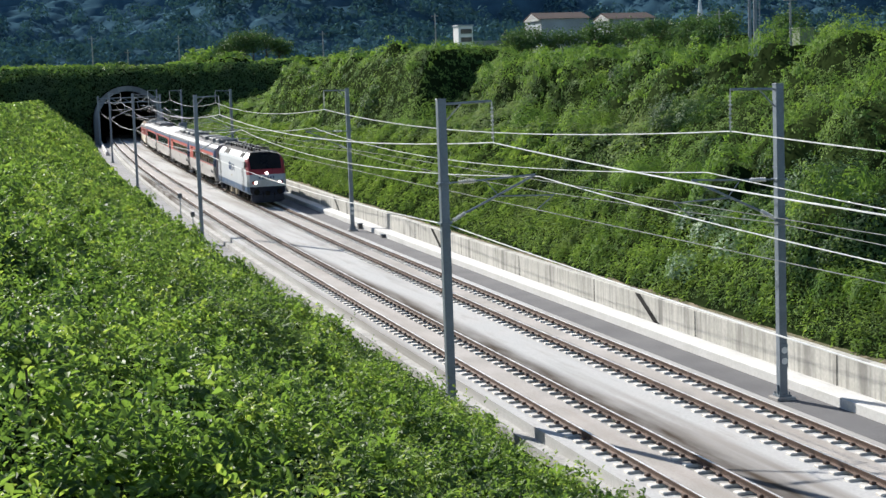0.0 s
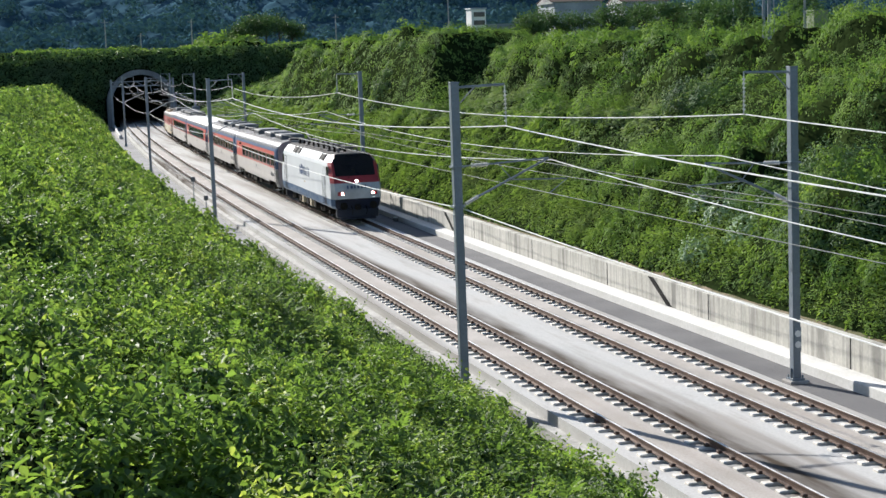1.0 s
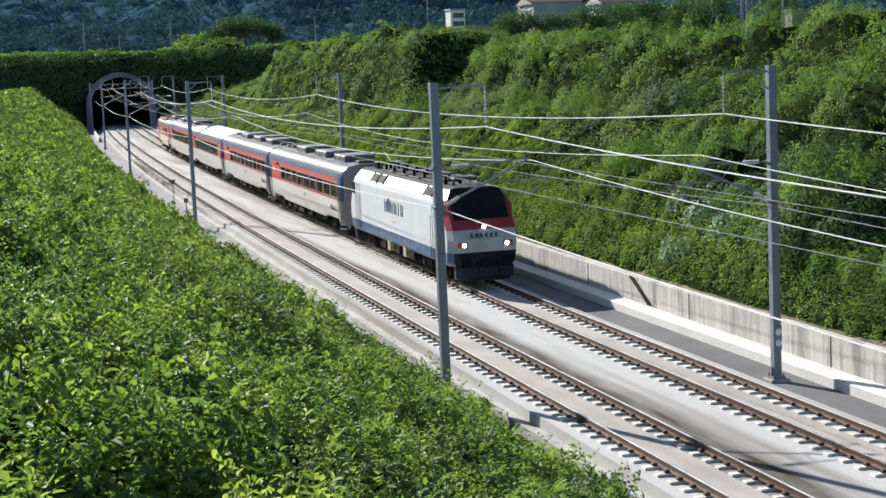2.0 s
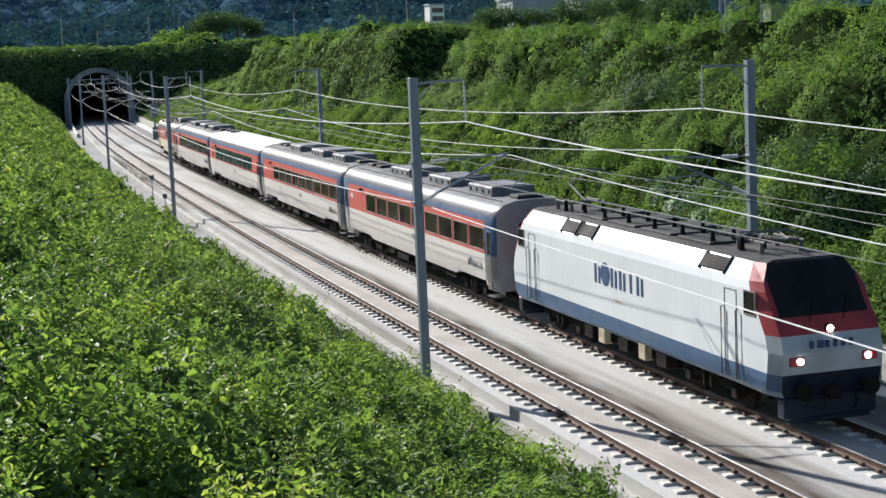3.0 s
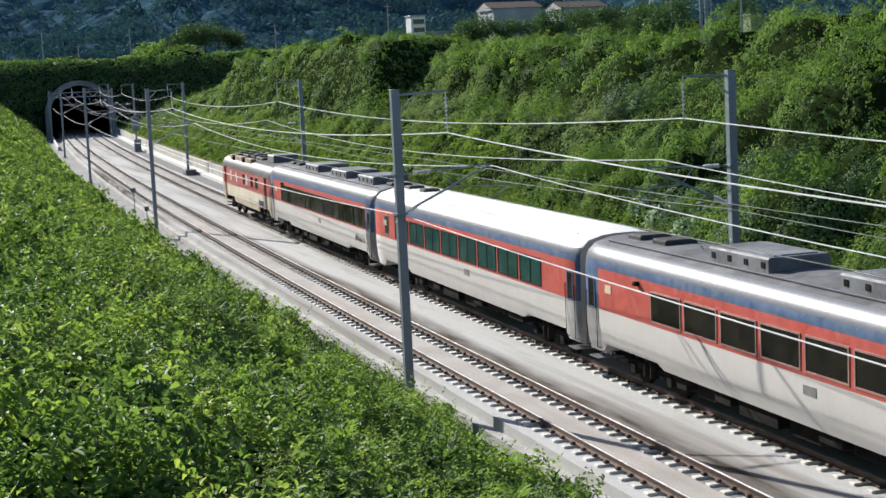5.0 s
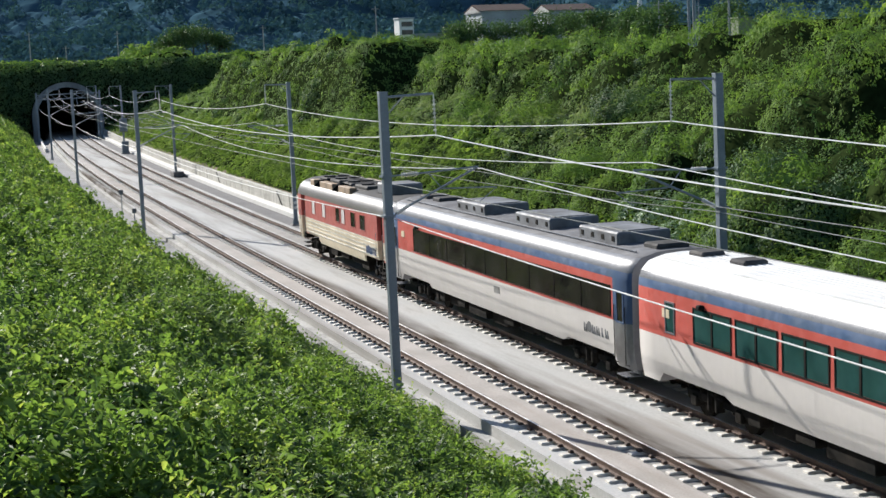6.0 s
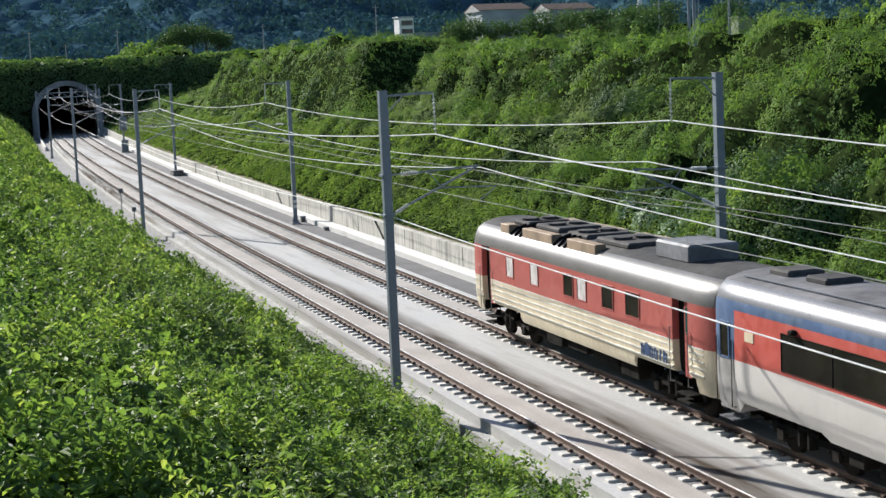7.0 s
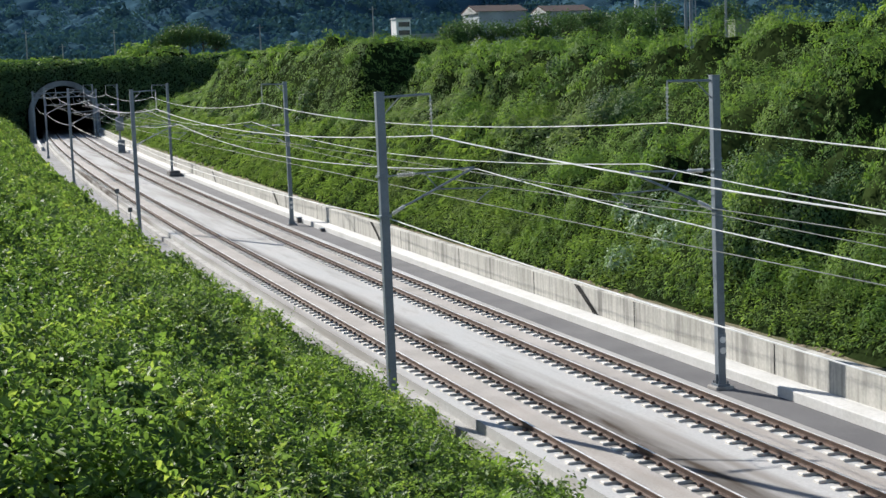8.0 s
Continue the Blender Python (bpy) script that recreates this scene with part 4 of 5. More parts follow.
LOCO_SECT = [(1.36, 0.82), (1.47, 0.98), (1.5, 1.40), (1.5, 1.9), (1.5, 2.32), (1.5, 2.58), (1.5, 3.30), (1.45, 3.52), (1.16, 3.93), (0.95, 3.99)]


def nose(z):
    return float(np.interp(z, [0.8, 1.4, 1.9, 2.32, 2.58, 3.52, 3.99], [0.22, 0.06, 0.0, 0.14, 0.32, 0.98, 1.32]))


def locomotive(length=18.6):
    car = thing("locomotive", "white electric locomotive with blue skirt and red cab front", "locomotive")
    h = length / 2
    st = [(lambda z: -h + nose(z), 0.89, 0.82), (lambda z: -h + nose(z) + 0.45, 1.0, 0.82), (flat(-h + 2.2), 1.0, 0.84), (flat(h - 2.2), 1.0, 0.84),
          (lambda z: h - nose(z) - 0.45, 1.0, 0.82), (lambda z: h - nose(z), 0.89, 0.82)]

    def slot(j, i):
        if i == 8:
            return 2
        if j in (0, 4):
            return 1 if i < 2 else 5 if i < 4 else 3
        return (1, 1, 0, 0, 0, 0, 0, 0)[i]
    bm = loft(LOCO_SECT, st, slot, lambda i: 4 if i < 2 else 5 if i < 4 else 2 if i > 6 else 3, 2, 2)
    part("body", bm, [LOCO_WHITE, LOCO_BLUE, ROOF_DARK, LOCO_RED, LOCO_NAVY, LOCO_FRONT], car)
    for k in (-1, 1):
        bm = bmesh.new()
        rows = []
        for z in (2.72, 3.0, 3.50, 3.93):
            xw = float(np.interp(z, [2.58, 3.52, 3.93], [1.18, 1.20, 1.06]))
            y = k * (h - nose(z) + 0.012)
            rows.append([bm.verts.new((-xw, y, z)), bm.verts.new((-xw * 0.5, y, z)), bm.verts.new((xw * 0.5, y, z)), bm.verts.new((xw, y, z))])
        for a, b in zip(rows, rows[1:]):
            for i in range(3):
                bm.faces.new((a[i], a[i + 1], b[i + 1], b[i]))
        bmesh.ops.solidify(bm, geom=bm.faces[:], thickness=0.02)
        bmesh.ops.recalc_face_normals(bm, faces=bm.faces[:])
        part("windscreen", bm, PANE, car, "large black windscreen")
        bm = bmesh.new()
        for x in (-0.45, 0.45):
            rod(bm, (x, k * (h - 0.30), 2.6), (x + 0.3, k * (h - 0.62), 3.1), 0.012)
        part("wiper", bm, UNDER, car)
        for x, z in ((0.0, 2.42), (-0.98, 1.72), (0.98, 1.72)):
            y = k * (h - nose(z))
            bm = bmesh.new()
            if z < 2:
                box(bm, (x - 0.2, y - 0.05, z - 0.11), (x + 0.2, y + 0.05, z + 0.11), 0.02)
            else:
                rod(bm, (x, y - 0.05, z), (x, y + 0.05, z), 0.12, 16)
            lamp_box = part("lamp_housing", bm, LOCO_RED if z < 2 else UNDER, car, "red lamp housing" if z < 2 else "")
            bm = bmesh.new()
            rod(bm, (x + (0.07 if x < 0 else -0.07 if x > 0 else 0), y + k * 0.04, z), (x + (0.07 if x < 0 else -0.07 if x > 0 else 0), y + k * 0.075, z), 0.08, 16)
            part("headlamp", bm, LIGHT if k < 0 else PORCELAIN, lamp_box, "lit white headlamp" if k < 0 else "")
        bm = bmesh.new()
        for i in range(6):
            x = -0.62 + 0.21 * i
            box(bm, (x, k * (h - 0.02) - 0.03, 2.0), (x + (0.15 if i == 1 else 0.09), k * (h - 0.02) + 0.03, 2.18))
        part("front_mark", bm, LOGO_BLUE, car, "row of plain blue bars")
        bm = bmesh.new()
        box(bm, (-1.25, k * (h - 0.32) - 0.2, 0.30), (1.25, k * (h - 0.32) + 0.2, 0.82), 0.05)
        box(bm, (-1.1, k * (h - 0.25) - 0.06, 0.18), (1.1, k * (h - 0.25) + 0.06, 0.32), 0.02)
        part("pilot", bm, LOCO_NAVY, car, "dark snow plough and buffer beam")
        for x in (-0.88, 0.88):
            bm = rod(bmesh.new(), (x, k * (h - 0.3), 1.02), (x, k * (h + 0.2), 1.02), 0.1, 10)
            rod(bm, (x, k * (h + 0.19), 1.02), (x, k * (h + 0.25), 1.02), 0.22, 14)
            part("buffer", bm, UNDER, car)
        bm = bmesh.new()
        box(bm, (-0.16, k * (h - 0.2) - 0.3, 0.75), (0.16, k * (h - 0.2) + 0.42, 1.05), 0.05)
        for x in (-0.4, 0.45):
            tube(bm, [(x, k * h, 1.0), (x + 0.05, k * (h + 0.2), 0.7), (x, k * (h + 0.12), 0.5)], 0.03)
        part("coupler", bm, UNDER, car)
        bogie(car, k * 5.2, 2.6)
    for side in (-1, 1):
        for k in (-1, 1):
            y = k * 8.0
            window(car, side, y - 0.26, y + 0.26, 2.72, 3.26, 1.50, PANE, GREY_END, "cab_window", 0.03)
            y = k * 7.0
            for d in (-0.38, 0.38):
                part("handrail", tube(bmesh.new(), [(side * 1.48, y + d, 1.0), (side * 1.57, y + d, 1.02), (side * 1.57, y + d, 2.73), (side * 1.48, y + d, 2.75)], 0.02), GREY_END, car, "grey cab door handrail")
            bm = bmesh.new()
            xs = sorted((side * 1.49, side * 1.512))
            for a, b in (((y - 0.32, 1.02), (y - 0.30, 3.2)), ((y + 0.30, 1.02), (y + 0.32, 3.2)), ((y - 0.32, 3.2), (y + 0.32, 3.22))):
                box(bm, (xs[0], a[0], a[1]), (xs[1], b[0], b[1]))
            part("cab_door", bm, GREY_END, car)
        for a, b in ((-6.6, -5.2), (1.9, 3.1), (3.25, 4.45)):
            bm = bmesh.new()
            m = Matrix.Translation((side * 1.315, 0, 3.735)) @ pose(0, 0, 0, 0, -side * 35.3, 0)
            box(bm, (-0.03, a, -0.19), (0.03, b, 0.19), m=m)
            for i in range(5):
                z = -0.16 + 0.08 * i
                box(bm, (-0.04, a + 0.03, z - 0.012), (0.045, b - 0.03, z + 0.012), m=m, slot=1)
            for y in (a, b - 0.05):
                box(bm, (-0.04, y, -0.25), (0.05, y + 0.05, 0.25), m=m)
            part("air_grille", bm, [BLACK, BLACK], car, "dark louvred air grille")
        logo(car, side, -1.9, 1.75, 2.28, 2.86, 1.502, LOGO_BLUE)
        bm = bmesh.new()
        xs = sorted((side * 1.495, side * 1.506))
        box(bm, (xs[0], -0.35, 1.86), (xs[1], 0.15, 1.95))
        part("number_plate", bm, BEIGE, car, "small beige plate")
        for y in (1.5, -1.4):
            bm = bmesh.new()
            xs = sorted((side * 1.05, side * 1.4))
            box(bm, (xs[0], y - 0.24, 0.42), (xs[1], y + 0.24, 0.92), 0.03)
            part("sand_box", bm, BEIGE, car, "stained beige equipment box")
    bm = bmesh.new()
    box(bm, (-1.2, -3.2, 0.45), (1.2, 3.2, 0.9), 0.05)
    for y in (-2.6, 0.0, 2.6):
        box(bm, (-1.36, y - 0.35, 0.4), (1.36, y + 0.35, 0.85), 0.04)
    part("underframe", bm, UNDER, car, "black transformer tank and underframe")
    # roof
    for x in (-0.62, 0.0):
        for y in (-6.0, -4.4, -2.6, -0.8, 1.0, 2.8, 4.4, 6.0):
            part("roof_insulator", rod(bmesh.new(), (x, y, 3.98), (x, y, 4.34), 0.085, 8, 0, 0.05), UNDER, car)
        part("roof_busbar", rod(bmesh.new(), (x, -6.2, 4.36), (x, 6.2, 4.36), 0.022), CAR_SILVER, car, "pale roof busbar")
    for y in (-3.6, -1.2, 1.2, 3.6):
        bm = bmesh.new()
        box(bm, (-0.8, y - 1.0, 3.97), (0.85, y + 1.0, 4.06), 0.03)
        box(bm, (0.2, y - 0.7, 4.06), (0.8, y + 0.7, 4.16), 0.03)
        part("roof_hatch", bm, ROOF_DARK, car, "black roof hatch")
    for k, up in ((-1, 0.0), (1, 1.0)):
        bm = bmesh.new()
        y = k * 6.3
        for x in (-0.55, 0.55):
            for d in (-0.6, 0.6):
                rod(bm, (x, y + d, 3.96), (x, y + d, 4.25), 0.08, 8, 0, 0.05)
        for x in (-0.55, 0.55):
            rod(bm, (x, y - 0.75, 4.28), (x, y + 0.75, 4.28), 0.03)
        rod(bm, (-0.55, y - 0.5, 4.28), (0.55, y - 0.5, 4.28), 0.04)
        pan = part("pantograph", bm, GREY_END, car, "raised pantograph" if up else "lowered pantograph")
        bm = bmesh.new()
        top = 5.3 if up else 4.45
        knee = (0.0, y + k * 0.95, 4.28 + (top - 4.28) * 0.5)
        rod(bm, (0, y - k * 0.5, 4.28), knee, 0.035)
        for x in (-0.4, 0.4):
            rod(bm, knee, (x, y - k * 0.2, top - 0.04), 0.02)
        part("arm", bm, GREY_END, pan)
        bm = bmesh.new()
        for d in (-0.16, 0.16):
            tube(bm, [(-0.85, y - k * 0.2 + d, top - 0.12), (-0.6, y - k * 0.2 + d, top), (0.6, y - k * 0.2 + d, top), (0.85, y - k * 0.2 + d, top - 0.12)], 0.022)
        part("collector_head", bm, GREY_END, pan)
    return car


GEN_SECT = [(1.42, 0.80), (1.50, 1.05), (1.54, 1.45), (1.55, 2.0), (1.54, 3.06), (1.54, 3.08), (1.50, 3.32), (1.36, 3.58), (1.12, 3.74), (0.7, 3.86), (0.3, 3.9)]


def generator_car(length=17.5):
    car = thing("generator_car", "faded red and cream generator car with sooty roof", "railway car")
    h = length / 2
    st = []
    doors = (7.3, -7.15)
    cuts = sorted([d + k * 0.42 for d in doors for k in (-1, 1)])
    sill = lambda y: 0.80 if abs(y) > 7.9 else 1.16 if abs(y) > 4.3 else 0.86
    ys = sorted([-h, -h + 0.3, -7.88, -7.92, -4.32, -4.28, 4.28, 4.32, 7.88, 7.92, h - 0.3, h] + [c + e for c in cuts for e in (-0.01, 0.01)])
    for y in ys:
        deep = any(abs(y - d) < 0.415 for d in doors)
        st.append((flat(y), 0.93 if abs(y) > h - 0.01 else (lambda i: 0.88 if i < 5 else 1.0) if deep else 1.0, sill(y)))
    mids = [(a + b) / 2 for a, b in zip(ys, ys[1:])]

    def slot(j, i):
        deep = any(abs(mids[j] - d) < 0.415 for d in doors)
        if deep and i < 5:
            return 4
        return (0, 0, 0, 1, 1, 5, 5, 5, 3, 3)[i]
    bm = loft(GEN_SECT, st, slot, lambda i: 1 if i in (3, 4) else 0 if i < 3 else 5, 3, 4)
    for f in bm.faces:
        f.smooth = True
    part("body", bm, [CREAM, GEN_RED, CAR_SILVER, ROOF_DARK, UNDER, GEN_SILVER], car).data.set_sharp_from_angle(angle=radians(40))
    for side in (-1, 1):
        for i, (y, w) in enumerate(((5.0, 0.62), (2.85, 0.62), (0.1, 0.68), (-0.9, 0.62), (-2.72, 0.74), (-4.35, 0.84))):
            window(car, side, y - w / 2, y + w / 2, 2.27, 2.92, 1.545, CURTAIN if i in (0, 1, 3) else PANE, GEN_RED, w=0.025)
        for z in (1.30, 1.48, 1.66, 1.84, 1.98):
            bm = bmesh.new()
            xs = sorted((side * 1.50, side * 1.558))
            for a, b in ((-h + 0.35, -7.6), (-6.7, 6.85), (7.75, h - 0.35)):
                box(bm, (xs[0], a, z - 0.022), (xs[1], b, z + 0.022))
            part("stripe", bm, PALE_LINE, car)
        for d in doors:
            bm = bmesh.new()
            xs = sorted((side * 1.38, side * 1.43))
            box(bm, (xs[0], d - 0.36, 1.1), (xs[1], d - 0.02, 3.05), 0.01)
            box(bm, (xs[0] - 0.004, d - 0.30, 2.2), (xs[1] + 0.004, d - 0.08, 2.9), slot=1)
            part("door", bm, [GEN_RED, PANE_GREEN], car, "half-open red door")
            for e in (-0.5, 0.5):
                part("handrail", tube(bmesh.new(), [(side * 1.48, d + e, 0.9), (side * 1.6, d + e, 0.92), (side * 1.6, d + e, 2.33), (side * 1.48, d + e, 2.35)], 0.018), STAINLESS, car)
            bm = bmesh.new()
            xs = sorted((side * 1.1, side * 1.5))
            box(bm, (xs[0], d - 0.35, 0.42), (xs[1], d + 0.35, 0.46))
            box(bm, (xs[0], d - 0.35, 0.62), (xs[1], d + 0.35, 0.66))
            part("step", bm, UNDER, car)
        logo(car, side, -6.4, -4.8, 1.32, 1.62, 1.56, LOGO_BLUE)
        for a, b in ((-1.4, 0.7), (1.9, 4.4), (5.6, 6.4)):
            bm = bmesh.new()
            xs = sorted((side * 0.95, side * 1.30))
            box(bm, (xs[0], a, 3.62), (xs[1], b, 3.92), 0.02)
            part("roof_duct", bm, TAN, car, "tan roof duct box")
        for a, b in ((0.8, 1.8), (4.5, 5.5)):
            for i in range(3):
                y = a + 0.1 + i * (b - a - 0.2) / 2
                part("roof_hoop", tube(bmesh.new(), [(side * 1.34, y, 3.62), (side * 1.1, y, 3.82), (side * 0.6, y, 3.95), (0, y, 3.98)], 0.05), UNDER, car)
    for y0, y1, z in ((-6.2, -4.2, 4.32), (-2.5, -0.2, 4.02), (0.4, 2.0, 4.0), (2.6, 4.6, 4.02), (5.2, 6.6, 4.0)):
        bm = bmesh.new()
        box(bm, (-0.75, y0, 3.82), (0.75, y1, z), 0.06)
        if z < 4.2:
            for k in (-0.4, 0.3):
                rod(bm, (k, (y0 + y1) / 2, z), (k, (y0 + y1) / 2, z + 0.08), 0.3, 14)
        part("roof_housing", bm, AC_GREY if z > 4.2 else ROOF_DARK, car, "grey roof cooler" if z > 4.2 else "sooty fan housing")
    for k in (-1, 1):
        bm = bmesh.new()
        y = sorted((k * (h - 0.02), k * (h + 0.27)))
        box(bm, (-0.6, y[0], 1.0), (0.6, y[1], 3.1), 0.06)
        part("gangway_bellows", bm, UNDER, car)
        bm = bmesh.new()
        box(bm, (-0.15, y[0] - 0.1, 0.7), (0.15, y[1], 0.98), 0.03)
        for x in (-0.5, 0.5):
            tube(bm, [(x, k * h, 0.95), (x, k * (h + 0.22), 0.65), (x, k * (h + 0.1), 0.4)], 0.03)
        part("coupler", bm, UNDER, car)
        bogie(car, k * 6.1)
    underframe(car, -4.2, 4.2, 9)
    return car


V_TRAIN, S_REF, T_REF, SLOWING = 28.2, 137.0, 3.3, 0.06
COACH_A = coach("seats")
CARS = [(locomotive(), -104.2), (COACH_A, -82.05), (copy_thing(COACH_A, Matrix()), -58.55), (coach("lounge"), -35.05), (coach("ribbon"), -11.55), (generator_car(), 8.95)]


# ---- tunnel ----
def arch(r, n=24, foot=-1.0, centre=2.15, spring=3.3):
    pts = [(centre - r, foot)] + [(centre - r * math.cos(math.pi * i / n), spring + r * math.sin(math.pi * i / n)) for i in range(n + 1)] + [(centre + r, foot)]
    return pts


def tunnel():
    bm = bmesh.new()
    out, inn = arch(6.2), arch(5.3)
    rows = []
    for s in (284.5, 285.0, 300.0):
        k = 0.0 if s > 284.6 else 0.12
        rows.append(([bm.verts.new(P(s, 2.15 + (o - 2.15) * (1 - k * 0.15), z)) for o, z in out], [bm.verts.new(P(s, o, z)) for o, z in inn]))
    n = len(out)
    for (a, c), (b, d) in zip(rows, rows[1:]):
        for i in range(n - 1):
            bm.faces.new((a[i], a[i + 1], b[i + 1], b[i]))
            bm.faces.new((c[i], d[i], d[i + 1], c[i + 1]))
    for i in range(n - 1):
        bm.faces.new((rows[0][0][i], rows[0][1][i], rows[0][1][i + 1], rows[0][0][i + 1]))
    bmesh.ops.recalc_face_normals(bm, faces=bm.faces[:])
    tagged(finish(bm, "tunnel_portal", TUNNEL), "grey concrete arched portal hood of a railway tunnel", "tunnel", kind="structure")
    # lining and closed end are black, painting the darkness inside the tunnel
    bm = bmesh.new()
    a = [bm.verts.new(P(299, o, z)) for o, z in arch(5.2)]
    b = [bm.verts.new(P(420, o, z)) for o, z in arch(5.2)]
    for i in range(len(a) - 1):
        bm.faces.new((a[i], b[i], b[i + 1], a[i + 1]))
    bm.faces.new(b)
    bm.faces.new((a[0], a[-1], b[-1], b[0]))
    tagged(finish(bm, "tunnel_lining", BLACK), "lining inside the railway tunnel, its darkness painted black", "tunnel", kind="structure")
    bm = bmesh.new()
    for s0 in (290.8, 291.4):
        inner = [bm.verts.new(P(s0, o, z)) for o, z in arch(6.2)]
        outer = [bm.verts.new(P(s0, 2.15 + (o - 2.15) * 2.0, z + max(0.0, z - 3.3) * 0.5)) for o, z in arch(6.2)]
        for i in range(len(inner) - 1):
            bm.faces.new((inner[i], inner[i + 1], outer[i + 1], outer[i]))
    tagged(finish(bm, "portal_headwall", SHADE_SOIL), "overgrown headwall round the tunnel portal in shade-dark soil colour", "wall", kind="structure")
    rng = np.random.default_rng(77)
    n = 26000
    o, z = rng.uniform(-26, 36, n), rng.uniform(-0.5, 13.2, n)
    keep = np.hypot(o - 2.15, np.maximum(z - 3.3, 0)) > 6.4
    o, z = o[keep], z[keep]
    depth = rng.uniform(0.0, 0.5, len(o)) + 1.6 * mound(o, z, 3.2, 78) + 0.6 * mound(o, z, 1.3, 80)
    # the darker tree leaf paints in the shade of this sunless face
    leaf_cloud("ivy", PA(290.6 - depth, o, z), 0.42 * rng.uniform(0.6, 1.3, len(o)), LEAF_TREE, "creepers hanging round the tunnel portal, leaf colour darkened for shade", "creepers", 79, out=np.tile(np.array([0, -0.9, 0.5]), (len(o), 1)))
    g = thing("gantry", "grey steel gantry spanning the tracks before the tunnel", "gantry", m=on_line(274, 0))
    for x in (-3.2, 7.3):
        bm = box(bmesh.new(), (x - 0.16, -0.16, -0.9), (x + 0.16, 0.16, 7.9))
        part("post", bm, STEEL, g)
    bm = bmesh.new()
    for z in (6.7, 7.5):
        box(bm, (-3.2, -0.1, z - 0.07), (7.3, 0.1, z + 0.07))
    for i in range(10):
        rod(bm, (-3.0 + i * 1.02, 0, 6.7 if i % 2 else 7.5), (-1.98 + i * 1.02, 0, 7.5 if i % 2 else 6.7), 0.05)
    part("beam", bm, STEEL, g)
    for x in (-1.2, 1.1, 3.4, 5.7):
        bm = rod(bmesh.new(), (x, 0, 6.7), (x + 0.2, 0, 5.4), 0.05)
        part("dropper_bracket", bm, STEEL, g)
    bm = sweep([(-3.05, -0.86), (-3.05, -0.2), (-2.8, -0.2), (-2.8, -0.86)], steps(238, 284, 6))
    tagged(finish(bm, "low_wall", KERB), "low pale concrete wall beside the track", "wall", kind="structure")


# ---- trackside things ----
def trackside():
    for o, s, hgt in ((-4.05, 100.0, 2.4), (-3.35, 99.5, 1.2)):
        ob = thing("marker_post", "thin grey marker post with a small plate", "post", "marker posts", on_line(s, o))
        z0 = float(land(s, o))
        part("post", rod(bmesh.new(), (0, 0, z0 - 0.2), (0, 0, hgt), 0.035), STEEL, ob)
        part("plate", box(bmesh.new(), (-0.14, -0.03, hgt - 0.3), (0.14, -0.005, hgt), 0.01), GREY_END, ob, "small dark plate")
    ob = thing("switch_box", "pale grey electrical cabinet hung on a mast", "electrical cabinet", m=on_line(MAST_R[4] - 0.6, O_R))
    part("cabinet", box(bmesh.new(), (-0.5, -0.3, 2.6), (0.5, 0.25, 4.3), 0.05), STEEL, ob)
    part("bracket", box(bmesh.new(), (-0.55, 0.2, 2.5), (0.55, 0.32, 2.6)), GREY_END, ob)
    ob = thing("cabinet", "grey trackside equipment cabinet on a concrete base", "electrical cabinet", m=on_line(MAST_R[4] - 1.4, O_R))
    part("body", box(bmesh.new(), (-0.45, -0.35, -0.2), (0.45, 0.35, 1.3), 0.03), STEEL, ob)
    part("base", box(bmesh.new(), (-0.55, -0.45, -0.42), (0.55, 0.45, -0.2), 0.02), CONCRETE, ob)
    ob = thing("cable_box", "low dark grey cable box on the walkway", "box", m=on_line(155, 6.7))
    part("body", box(bmesh.new(), (-0.5, -1.3, -0.37), (0.5, 1.3, 0.05), 0.04), GREY_END, ob)
    part("lid", box(bmesh.new(), (-0.55, -1.35, 0.05), (0.55, 1.35, 0.12), 0.02), GREY_END, ob)
    for s in (92.0, 98.5):
        ob = thing("cable_pit", "small grey cable pit beside the kerb", "box", "cable pits", on_line(s, 7.3))
        part("body", box(bmesh.new(), (-0.14, -0.2, -0.38), (0.14, 0.2, -0.22 if s < 95 else -0.08), 0.02), GREY_END, ob)
        part("lid", box(bmesh.new(), (-0.17, -0.23, -0.22 if s < 95 else -0.08), (0.17, 0.23, -0.18 if s < 95 else -0.04)), STEEL, ob)
    # gutters that come down through the wall; a black sheet paints each recess's shade
    for s in (53.0, 82.2, 109.5, 137.0, 165.0):
        bm = bmesh.new()
        m = on_line(s, 8.04)
        vs = [m @ Vector(q) for q in ((0.0, 0.75, 0.86), (0.0, -0.95, -0.06), (0.0, -0.45, -0.06), (0.0, 1.30, 0.86))]
        f = bm.faces.new([bm.verts.new(v) for v in vs])
        bmesh.ops.solidify(bm, geom=[f], thickness=0.03)
        tagged(finish(bm, "gutter", BLACK), "slanting gutter on the retaining wall, recess shade as a black sheet", "gutter", "gutters")
    # joints of the wall
    for i in range(18):
        s = 30.0 + 9.5 * i
        bm = box(bmesh.new(), (-0.008, -0.02, -0.06), (0.004, 0.02, 0.86), m=on_line(s, 8.05))
        tagged(finish(bm, "wall_joint", BLACK), "dark narrow joint in the concrete wall", "joint", "wall joints")


# ---- beyond the cutting ----
ROOF_BROWN = material("brown_sheet_roof", (0.055, 0.030, 0.026), 0.95, vary=0.15, grain=2, blotch=0.3)
SHED_WALL = material("pale_sheet_wall", (0.38, 0.42, 0.45), 0.6, vary=0.1, grain=2, blotch=0.2)
BARK = material("bark", (0.09, 0.07, 0.05), 0.9, vary=0.3, grain=6, blotch=2)
GREY_POLE = material("concrete_pole", (0.42, 0.42, 0.40), 0.8, vary=0.1, grain=4, blotch=1)
